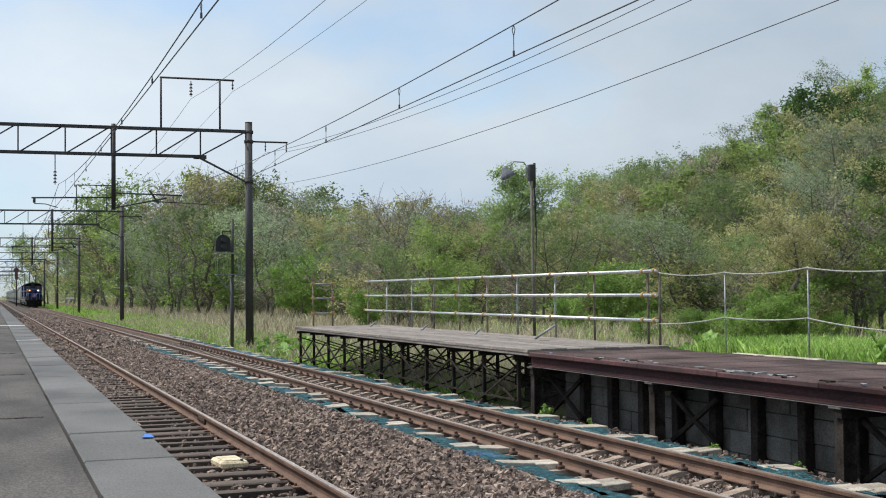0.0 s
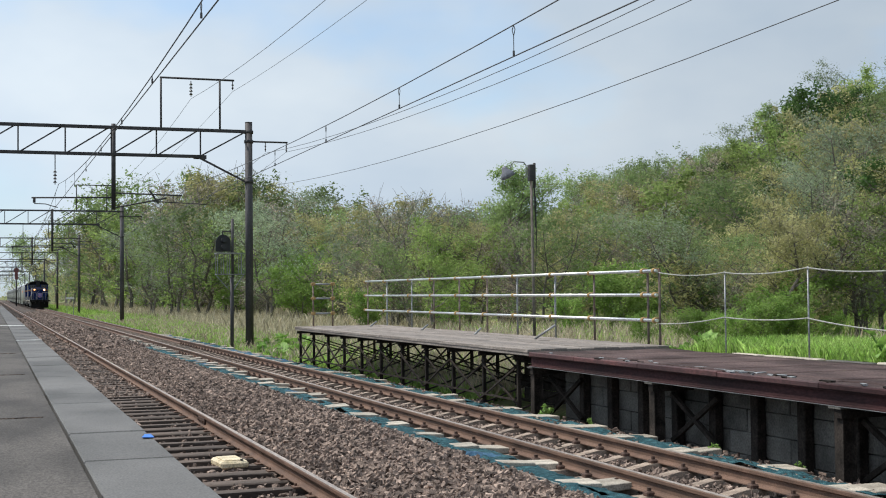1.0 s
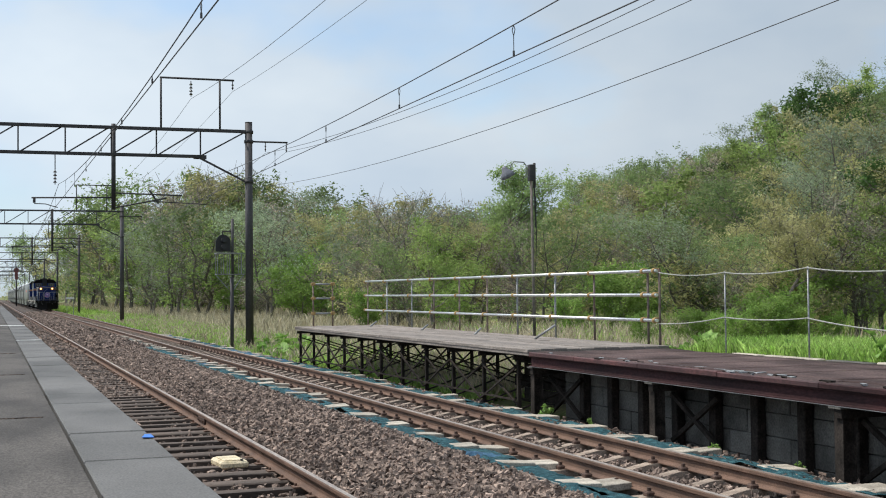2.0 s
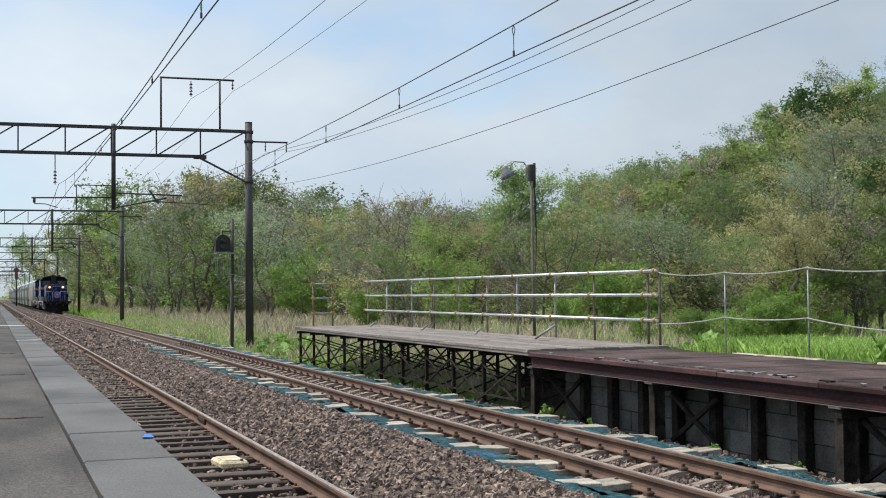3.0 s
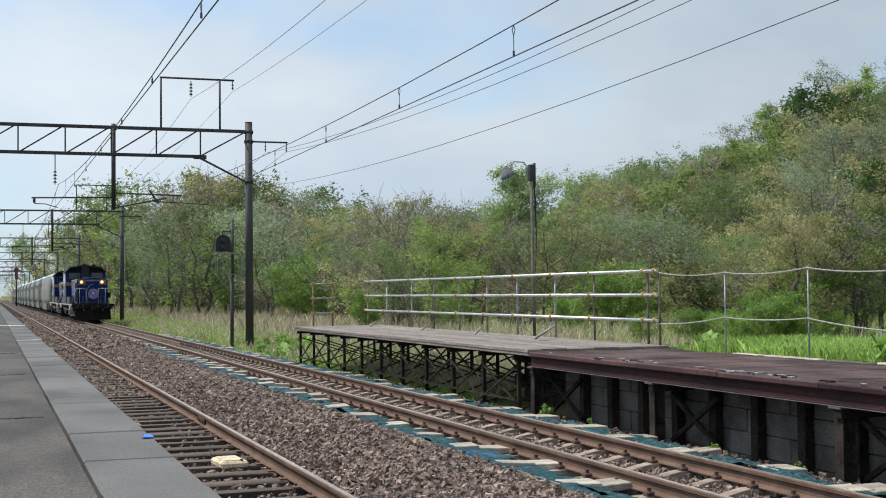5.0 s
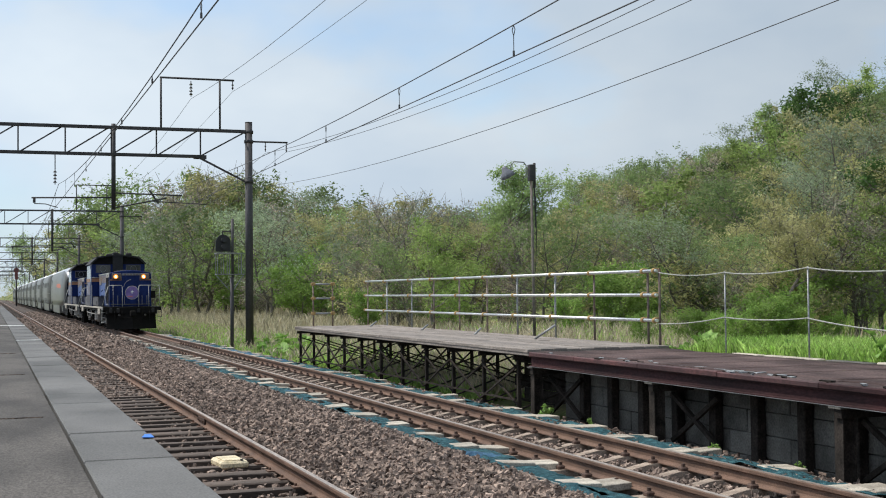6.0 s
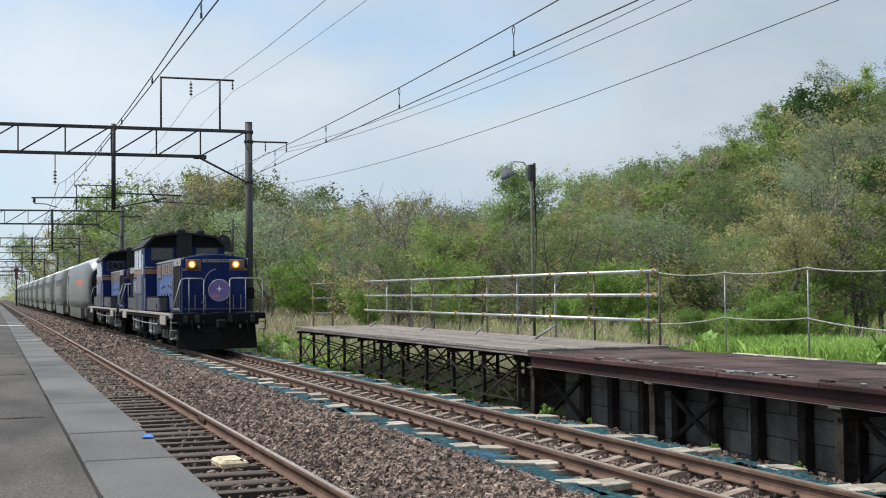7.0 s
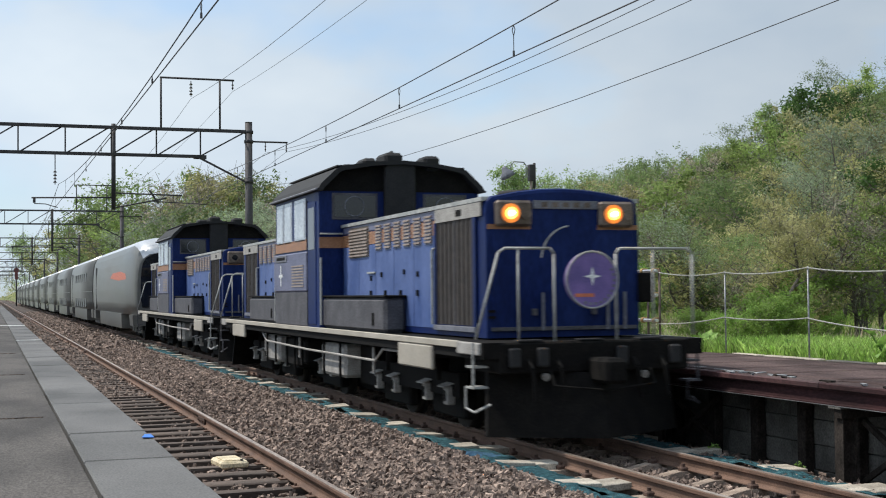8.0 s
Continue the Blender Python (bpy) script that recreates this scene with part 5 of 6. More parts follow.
    for x0, x1, ya, yb, z1 in ((-.62, -.38, 7.9, 8.4, 4.02), (-.30, .02, 7.72, 8.3, 4.10), (-.36, .3, 8.9, 10.2, 4.07), (.42, .70, 7.8, 8.3, 4.07), (-.9, -.66, 8.2, 10.8, 3.94), (-.2, -.08, 7.8, 8.0, 4.14), (.8, 1.0, 8.4, 8.9, 3.92)):
        bm = bmesh.new()
        box(bm, x0, x1, ya, yb, 3.8, z1, .05)
        part("roof_fitting", bm, M["loco_roof"], cab)
    for s in (-1, 1):
        xa, xb = sorted((s * 1.395, s * 1.412))
        for ya, yb, g in ((10.50, 11.08, "pale_glass"), (9.82, 10.44, "pale_glass"), (8.78, 9.62, "pale_glass")):
            bm = bmesh.new()
            box(bm, xa, xb, ya, yb, 2.66, 3.40, .006)
            wf = part("window_frame", bm, M["silver_line"], cab)
            bm = bmesh.new()
            xc, xd = sorted((s * 1.41, s * 1.418))
            box(bm, xc, xd, ya + .05, yb - .05, 2.71, 3.35)
            part("pane", bm, M[g], wf)
        bm = bmesh.new()
        box(bm, xa, xb, 8.05, 8.62, 1.25, 3.3, .006)
        dr = part("cab_door", bm, M["blue"], cab)
        bm = bmesh.new()
        box(bm, xa, xb + (.004 if s > 0 else 0), 8.63, 8.70, 1.25, 3.34)
        part("door_gap", bm, M["loco_black"], cab)
        bm = bmesh.new()
        xc, xd = sorted((s * 1.41, s * 1.418))
        box(bm, xc, xd, 8.12, 8.55, 2.5, 3.2)
        part("pane", bm, M["dark_glass"], dr)
        bm = bmesh.new()
        box(bm, xa, xb, 8.66, 11.2, 2.51, 2.69)
        part("stripe", bm, M["orange"], cab, "faded orange stripe")
        bm = bmesh.new()
        xa2, xb2 = sorted((s * 1.39, s * 1.43))
        box(bm, xa2, xb2, 8.66, 11.25, 1.80, 2.48, .02)
        part("cab_side_panel", bm, M["dusty_blue"], cab, "dusty blue-grey side panel, side light in its tone")
        bm = bmesh.new()
        box(bm, *sorted((s * 1.39, s * 1.415)), 8.66, 11.22, 1.21, 1.79, .01)
        part("cab_foot_panel", bm, M["tank_grey"], cab, "dusty blue-grey lower panel")
        bm = bmesh.new()
        for k in range(8):
            box(bm, xb2 - .002 if s > 0 else xa2 - .01, xb2 + .01 if s > 0 else xa2 + .002, 8.85, 9.75, 1.88 + k * .05, 1.905 + k * .05)
        part("vent_slats", bm, M["louver"], cab)
        bm = bmesh.new()
        xn, xm = sorted((s * 1.431, s * 1.445))
        box(bm, xn, xm, 10.15, 11.05, 2.34, 2.46, .004)
        part("number_plate", bm, M["loco_grey"], cab, "grey plate with a plain bar")
        bm = bmesh.new()
        box(bm, *sorted((s * 1.445, s * 1.449)), 10.25, 10.95, 2.375, 2.425)
        part("plate_bar", bm, M["loco_black"], cab)
        bm = bmesh.new()
        xn, xm = sorted((s * 1.431, s * 1.438))
        box(bm, xn, xm, 10.62, 10.68, 1.90, 2.28)
        box(bm, xn, xm, 10.50, 10.80, 2.065, 2.115)
        part("star_emblem", bm, M["mark_white"], cab, "white star emblem")
        # end windows either side of the hoods
        for yy, dd in ((7.85, -1), (11.2, 1)):
            bm = bmesh.new()
            ya, yb = sorted((yy, yy + dd * .012))
            x0, x1 = sorted((s * .40, s * 1.18))
            box(bm, x0, x1, ya, yb, 2.98, 3.42, .005)
            rim = part("end_window_frame", bm, M["tank_grey"], cab)
            bm = bmesh.new()
            yc, yd = sorted((yy + dd * .011, yy + dd * .018))
            box(bm, x0 + .04, x1 - .04, yc, yd, 3.02, 3.38)
            part("pane", bm, M["dark_glass"], rim)
            bm = bmesh.new()
            ring = [(s * .80 + .165 * math.cos(6.28319 * k / 20), yy + dd * .022, 3.20 + .165 * math.sin(6.28319 * k / 20)) for k in range(21)]
            pipe(bm, ring, .009, 5)
            part("clear_view_ring", bm, M["loco_grey"], rim, "thin grey ring of a round clear-view screen")
            bm = bmesh.new()
            x0, x1 = sorted((s * 1.0, s * 1.4))
            box(bm, x0, x1, ya, yb, 2.51, 2.69)
            part("stripe", bm, M["orange"], cab)
    end_face(root, 1.38, 1, lit, mark)
    end_face(root, 16.62, -1, False, False)
    bogie(root, 4.27, (-1.12, 1.12))
    bogie(root, 13.73, (-1.12, 1.12))
    bogie(root, 9.2, (0.0,), .92)
    return root


def build_coach(m, label, first=False):
    root = thing("sleeping_coach", label, "railway coach", m, "train")
    L = 19.5
    half = [(1.40, 1.02), (1.455, 1.45), (1.47, 2.0), (1.46, 2.6), (1.43, 3.05), (1.36, 3.42), (1.22, 3.68), (.95, 3.88), (.5, 3.98)]
    sec = [(-x, z) for x, z in half] + [(0, 4.01)] + half[::-1]
    # stations along the body: how wide and how high the section stands there
    ends = [(.25, .86, .80), (.55, .925, .90), (1.0, .97, .96), (1.6, 1, 1)] if first else [(.25, 1, 1)]
    bm = bmesh.new()
    rings = []
    for y, wx, hz in ends + [(.25 + L, 1, 1)]:
        rings.append([bm.verts.new((x * wx, y, 1.02 + (z - 1.02) * hz)) for x, z in sec])
    k = len(sec)
    for ra, rb in zip(rings[:-1], rings[1:]):
        for i in range(k):
            f = bm.faces.new((ra[i], ra[(i + 1) % k], rb[(i + 1) % k], rb[i]))
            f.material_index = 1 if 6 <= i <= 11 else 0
            f.smooth = i != k - 1
    bm.faces.new(rings[0][::-1]), bm.faces.new(rings[-1])
    bmesh.ops.recalc_face_normals(bm, faces=bm.faces[:])
    body = part("body", bm, [M["stainless"], M["sunlit_coach_roof"]], root, "plain brushed stainless body, its roof coloured paler as if sunlit")
    if first:
        bm = bmesh.new()
        prism(bm, [(x * .78, 1.3 + (z - 1.02) * .70) for x, z in sec], .225, .248)
        part("end_window", bm, M["dark_glass"], root, "large dark end window")
    bm = bmesh.new()
    prism(bm, [(-1.44, .42), (-1.46, 1.018), (1.46, 1.018), (1.44, .42)], 4.6, 15.4)
    part("low_body", bm, M["stainless"], root)
    for ya, yb in ((.25, 1.5), (18.5, 19.75)):
        bm = bmesh.new()
        prism(bm, [(-1.42, .6), (-1.45, 1.018), (1.45, 1.018), (1.42, .6)], ya, yb)
        part("end_skirt", bm, M["stainless"], root)
    for s in (-1, 1):
        for row, z0, z1 in ((0, 1.12, 1.62), (1, 2.55, 3.02)):
            if first:
                continue
            for k in range(6):
                bm = bmesh.new()
                xa, xb = sorted((s * 1.44, s * 1.474))
                y = 5.0 + k * 1.75
                box(bm, xa, xb, y, y + 1.1, z0, z1, .004)
                part("window", bm, M["coach_glass"], body)
        bm = bmesh.new()
        xa, xb = sorted((s * 1.43, s * 1.476))
        box(bm, xa, xb, 17.7, 18.6, 1.2, 3.1, .006)
        dr = part("coach_door", bm, M["stainless"], body)
        bm = bmesh.new()
        xa, xb = sorted((s * 1.43, s * 1.4735))
        box(bm, xa, xb, 17.64, 17.69, 1.1, 3.15)
        part("door_seal", bm, M["loco_black"], body)
        if first:
            bm = bmesh.new()
            pts = [(2.6, 2.40), (5.6, 2.38), (9.6, 2.52), (8.4, 2.72), (5.0, 2.74), (2.9, 2.62)]
            a = [bm.verts.new((s * 1.455, y, z)) for y, z in pts]
            b = [bm.verts.new((s * 1.473, y, z)) for y, z in pts]
            bm.faces.new(a), bm.faces.new(b)
            for k in range(6):
                bm.faces.new((a[k], a[(k + 1) % 6], b[(k + 1) % 6], b[k]))
            bmesh.ops.recalc_face_normals(bm, faces=bm.faces[:])
            part("emblem", bm, M["mark_orange"], body, "faded orange-red emblem shape")
        if not first:
            bm = bmesh.new()
            xa, xb = sorted((s * 1.462, s * 1.475))
            box(bm, xa, xb, .4, 19.6, 1.98, 2.0)
            part("body_rib", bm, M["stainless"], body)
    bm = bmesh.new()
    box(bm, -.6, .6, -.02, .222, 1.0, 3.0, .03)
    part("gangway", bm, M["loco_black"], root)
    if not first:
        bm = bmesh.new()
        prism(bm, [(x * .94, z if z > 1.1 else 1.15) for x, z in sec], .235, .249)
        part("end_wall", bm, M["tank_grey"], root, "dark grey end wall")
    bogie(root, 3.0, (-1.05, 1.05), .95, .5)
    bogie(root, 17.0, (-1.05, 1.05), .95, .5)
    return root


TRAIN = []
TRAIN.append((build_locomotive(pose(T2, 0, 0), True, True, "dark blue diesel locomotive with lit headlamps and violet headmark"), 0.0))
TRAIN.append((build_locomotive(pose(T2, 18, 0), False, False, "second dark blue diesel locomotive coupled behind the first"), 18.05))
first_coach = build_coach(pose(T2, 37, 0), "silver stainless end coach with an orange emblem", True)
TRAIN.append((first_coach, 36.6))
coach = build_coach(pose(T2, 57, 0), "silver stainless double-deck sleeping coach with dark windows")
TRAIN.append((coach, 56.7))
for k in range(10):
    TRAIN.append((copy_thing(coach, pose(T2, 77 + 20 * k, 0)), 76.75 + 20.05 * k))


# ---------------------------------------------------------------- vegetation
def leaf_cards(centres, spread, count, size, aspect, r, core=.25):
    """Small pointed leaves in rounded sprays about the centres, turned outwards; the core share are larger and lie inside."""
    idx = r.integers(0, len(centres), count)
    way = r.normal(size=(count, 3))
    way /= np.linalg.norm(way, axis=1)[:, None]
    inner = (np.arange(count) < core * count)[:, None]
    off = way * r.uniform(.05, 1, (count, 1)) ** .45 * np.where(inner, .85, 1.75)
    c = centres[idx] + off * spread
    n = way * .6 + np.array([0, 0, .3]) + r.normal(size=(count, 3)) * .62
    n /= np.linalg.norm(n, axis=1)[:, None]
    u = np.cross(n, r.normal(size=(count, 3)))
    u /= np.linalg.norm(u, axis=1)[:, None]
    w = np.cross(n, u)
    s = size * r.uniform(.55, 1.3, count)[:, None] * np.where(inner, 1.55, 1)
    v = np.stack([c - u * s - w * s * aspect, c + u * s, c - u * s * .6 + w * s * aspect * 1.2], 1).reshape(-1, 3)
    f = np.arange(count * 3).reshape(-1, 3)
    return v, f


def tree_skeleton(r, h, width, stems, low, limbs):
    """Tapered limbs as (from, to, radius, radius) and the points round which the leaves sit."""
    segs, tips = [], []
    for s in range(stems):
        base = np.array([r.normal() * .15 * (stems > 1), r.normal() * .15 * (stems > 1), -.15])
        lean = r.normal(size=2) * .10 * h * (1 + .6 * (stems > 1))
        trunk = [base]
        for k in range(1, 6):
            u = k / 5
            trunk.append(np.array([base[0] + lean[0] * u + r.normal() * .03 * h, base[1] + lean[1] * u + r.normal() * .03 * h, h * .88 * u]))
        rad = .018 * h / stems ** .4
        for k in range(5):
            segs.append((trunk[k], trunk[k + 1], rad * (1 - .17 * k), rad * (1 - .17 * (k + 1))))
        for b in range(limbs):
            u = low + (1 - low) * (b + r.uniform()) / limbs
            i = min(int(u * 5), 4)
            p = trunk[i] + (trunk[i + 1] - trunk[i]) * (u * 5 - i)
            az = r.uniform(0, 6.283)
            reach = width * (.35 + .65 * math.sin(math.pi * min(max((u - low) / (1 - low) * .8 + .18, 0), 1))) * r.uniform(.6, 1.1)
            d = np.array([math.cos(az), math.sin(az), r.uniform(.25, .9)])
            q1 = p + d * reach * .5
            q2 = q1 + (d + np.array([r.normal() * .3, r.normal() * .3, .25])) * reach * .45
            rb = rad * (1 - .7 * u) * .55
            segs.append((p, q1, rb, rb * .6)), segs.append((q1, q2, rb * .6, rb * .2))
            tips += [q1, q2, q2, (q1 + q2) / 2]
            for t in range(3):
                o = q1 + (q2 - q1) * r.uniform(-.4, .9)
                e = o + (np.array([r.normal(), r.normal(), r.normal() * .5 + .45])) * reach * .30
                segs.append((o, e, rb * .4, rb * .12))
                tips += [e, e, (o + e) / 2]
        tips += [trunk[5], trunk[5], trunk[4]]
    return segs, np.array(tips)


def tree_data(seed, h, width, leaves, size, aspect, stems=1, low=.14, limbs=10, twigs=0, spread=.047):
    r = np.random.default_rng(seed)
    segs, tips = tree_skeleton(r, h, width, stems, low, limbs)
    bm = bmesh.new()
    for a, b, ra, rb in segs:
        tube(bm, a, b, max(ra, .008), 3 if ra < .03 else 5, max(rb, .006), caps=False)
    for k in range(twigs):
        o = tips[r.integers(len(tips))]
        e = o + np.array([r.normal(), r.normal(), abs(r.normal()) + .5]) * h * .055
        tube(bm, o, e, .012, 3, .006, caps=False)
    me = bpy.data.meshes.new("trunk")
    bm.to_mesh(me), bm.free()
    me.materials.append(M["bark"])
    v, f = leaf_cards(tips, h * spread, leaves, size, aspect, r)
    v[:, 2] = np.maximum(v[:, 2], .05)
    tv, tf = leaf_cards(tips, h * spread * .9, 220 + 2 * twigs, .03 * h, .035, r, 0)
    tv[:, 2] = np.maximum(tv[:, 2], .05)
    return me, v, f, tv, tf


def tree_thing(name, label, seed, leaf, **kw):
    me, v, f, tv, tf = tree_data(seed, **kw)
    root = thing(name, label, "tree" if name == "tree" else "shrub", group="trees and shrubs by the railway")
    ob = new("trunk", me)
    ob.parent = root
    raw("crown", v, f, leaf, root)
    tagged(raw("brushwood", tv, tf, M["twig"], root), kind="stuff")
    return root


LF, LM, LO, LG, LB, LD = LEAVES
def kinds(leaves, size):
    """The seven sorts of tree, with so many leaves of such a size."""
    return [
        tree_thing("tree", "young tree in fresh light green leaf", 1, LF, h=7, width=2.6, leaves=leaves, size=size, aspect=.55, limbs=13),
        tree_thing("tree", "spreading tree in mid green spring leaf", 2, LM, h=7.2, width=3.0, leaves=int(leaves * 1.1), size=size, aspect=.5, limbs=14, stems=2),
        tree_thing("tree", "olive-tinged tree just coming into leaf", 3, LO, h=7, width=2.6, leaves=int(leaves * .8), size=size, aspect=.5, limbs=13, twigs=70),
        tree_thing("tree", "grey-green willow-like tree with fine leaves", 4, LG, h=7, width=2.8, leaves=leaves, size=size, aspect=.28, limbs=14, stems=2),
        tree_thing("tree", "nearly bare brownish tree with fine twigs", 5, LB, h=7, width=2.6, leaves=int(leaves * .4), size=size, aspect=.3, limbs=15, twigs=200, stems=2),
        tree_thing("tree", "dense dark green tree on the slope", 6, LD, h=6.5, width=2.6, leaves=leaves, size=size, aspect=.5, limbs=14),
        tree_thing("tree", "slender tree with an airy open crown", 8, LM, h=9, width=2.1, leaves=int(leaves * 1.0), size=size, aspect=.45, limbs=12, low=.5, spread=.036)]


TREES, FINE = kinds(3100, .086), kinds(4300, .068)
SHRUBS = [
    tree_thing("shrub", "bushy shrub in bright green leaf", 11, M["leaf_bright"], h=2.6, width=1.5, leaves=4180, size=.06, aspect=.5, stems=4, low=.1, limbs=6, spread=.065),
    tree_thing("shrub", "tangled shrub with sparse olive leaves", 12, LO, h=2.8, width=1.6, leaves=2850, size=.06, aspect=.4, stems=4, low=.1, limbs=6, twigs=160, spread=.065),
    tree_thing("shrub", "brown twiggy shrub nearly without leaves", 13, LB, h=2.4, width=1.5, leaves=1700, size=.06, aspect=.25, stems=5, low=.1, limbs=6, twigs=300, spread=.065),
]
USED = set()
# top of the canopy as a slope over the eye's level, by bearing from the track
BEARING = [-.4, 1.7, 2.6, 3.3, 5.0, 6.7, 7.4, 8.4, 9.5, 10.6, 12.3, 13.3, 14.8, 16.4, 17.1, 18.4, 19.9, 20.7, 24.0, 25.0, 26.0, 26.5, 27.2, 28.7, 30.0, 31.5, 32.9, 33.7, 34.9, 35.6, 36.8, 38.4, 40, 60]
SLOPE = [.012, .034, .054, .063, .075, .083, .090, .096, .101, .096, .084, .078, .075, .072, .080, .086, .079, .070, .064, .077, .084, .092, .097, .099, .105, .114, .125, .136, .149, .158, .165, .169, .173, .173]


def canopy(x, y):
    """How tall a tree may stand at a place."""
    return math.hypot(x, y) * float(np.interp(math.degrees(math.atan2(x, y)), BEARING, SLOPE)) + 1.77 - terrain(x, y)


def plant(src, x, y, scale, wide=1.0, dz=0.0):
    z = terrain(x, y) + dz
    m = pose(x, y, z, 0, 0, float(rng.uniform(0, 360))) @ Matrix.Diagonal((scale * wide, scale * wide, scale, 1))
    if id(src) not in USED:
        USED.add(id(src))
        src.matrix_basis = m
        return src
    s = src.scale.copy()
    src.scale = (1, 1, 1)
    ob = copy_thing(src, m)
    src.scale = s
    return ob


def at_ray(px, depth):
    """Ground place seen at that picture column, at a distance along the view."""
    d = (px - 784) / 2260.0
    fx, fy = 0.3333, 0.9428
    return depth * (fx + d * fy), depth * (fy - d * fx)


# trees that stand out, wood by wood: column, distance, sort, height
LEFT_WOOD = ((360, 118, 1, 1.30), (300, 122, 3, 1.25), (265, 128, 3, 1.1), (400, 128, 0, 1.35), (330, 140, 4, 1.9), (375, 146, 2, 2.1), (430, 150, 0, 1.9), (230, 150, 0, 1.45), (200, 170, 1, 1.7), (255, 170, 4, 1.9), (180, 190, 2, 1.9), (160, 210, 0, 2.0), (130, 230, 3, 2.1), (115, 260, 1, 2.2), (100, 290, 2, 2.3), (85, 330, 1, 2.4), (70, 380, 3, 2.4), (210, 205, 2, 2.1), (290, 180, 2, 2.0), (170, 240, 4, 2.4), (340, 150, 1, 2.2), (392, 152, 2, 2.35), (365, 158, 0, 2.3), (415, 156, 4, 2.3), (300, 165, 1, 2.2), (455, 152, 2, 2.0), (495, 156, 1, 1.9), (250, 190, 1, 2.3), (215, 180, 0, 2.1))
MIDDLE_WOOD = ((690, 70, 4, 1.0), (650, 78, 3, 1.0), (470, 140, 3, 1.65), (500, 134, 4, 1.5), (520, 110, 3, 1.2), (470, 105, 3, 1.15), (560, 115, 2, 1.2), (600, 118, 1, 1.25), (540, 150, 0, 1.55), (610, 150, 2, 1.4), (640, 112, 2, 1.2))
HILL_TREES = ((893, 72, 6, 1.1), (878, 73, 6, 1.08), (770, 62, 0, .74), (735, 66, 1, .62), (720, 84, 2, 1.12), (800, 88, 4, 1.05), (850, 76, 2, .8), (920, 66, 4, .75), (960, 60, 1, .72), (1000, 66, 2, .85), (1040, 70, 3, .8), (830, 66, 0, .72), (1060, 160, 5, 1.5), (1470, 112, 5, 1.1), (1385, 116, 4, 1.2), (1420, 108, 4, 1.15), (1555, 104, 3, 1.35), (1525, 96, 3, 1.2))
for wood in (LEFT_WOOD, MIDDLE_WOOD, HILL_TREES):
    for px, depth, k, sc in wood:
        x, y = at_ray(px, depth)
        plant((FINE if depth < 80 else TREES)[k], x, y, min(sc * 1.1, canopy(x, y) / 7.3) if k != 6 else sc, 1.0 if depth > 220 else 1.2 if depth > 100 else 1.08)

# the lower hillside and the belt at its foot
count = 0
weights = np.array([.21, .20, .24, .15, .14, .04, .02])
for k in range(2200):
    px, depth = float(rng.uniform(440, 1640)), float(rng.uniform(44, 130))
    x, y = at_ray(px, depth)
    if x < 27 + 4 * noise.noise((y * .08, 1, 2)) or count >= 205 or x > 66:
        continue
    if depth < 90 and rng.uniform() < .35:
        continue
    kind = int(rng.choice(7, p=weights))
    big = .55 + .35 * smooth01((x - 26) / 14) if depth < 70 else .85
    sc = min(big * float(rng.uniform(.65, 1.35)), canopy(x, y) / 7.2 * float(rng.uniform(.8, 1)))
    if sc < .3:
        continue
    plant((FINE if depth < 68 else TREES)[kind], x, y, sc, float(rng.uniform(1.0, 1.35)))
    count += 1
for k in range(44):
    px, depth = float(rng.uniform(520, 1640)), float(rng.uniform(47, 76))
    x, y = at_ray(px, depth)
    if x < 24.5:
        continue
    plant(SHRUBS[int(rng.choice(3, p=[.60, .28, .12]))], x, y, float(rng.uniform(.7, 1.25)), float(rng.uniform(1.0, 1.4)))


for k in range(44):
    y = float(rng.uniform(62, 215))
    x = float(rng.uniform(19 + .02 * y, 27 + .03 * y))
    plant(SHRUBS[int(rng.choice(3, p=[.5, .32, .18]))], x, y, float(rng.uniform(.9, 1.9)), float(rng.uniform(1.1, 1.5)))
for px, depth, sc in ((1140, 44, .45), (1215, 44, .5), (1245, 46, .45), (1300, 42, .5), (1345, 42, .66), (1378, 43, .78), (1405, 43, .6), (1460, 46, .45), (640, 66, .8), (1010, 54, .6)):
    x, y = at_ray(px, depth)
    plant(SHRUBS[0], x, y, sc, 1.05)


for src in (*TREES, *FINE, *SHRUBS):
    if id(src) not in USED:
        for ob in (*src.children_recursive, src):
            bpy.data.objects.remove(ob)


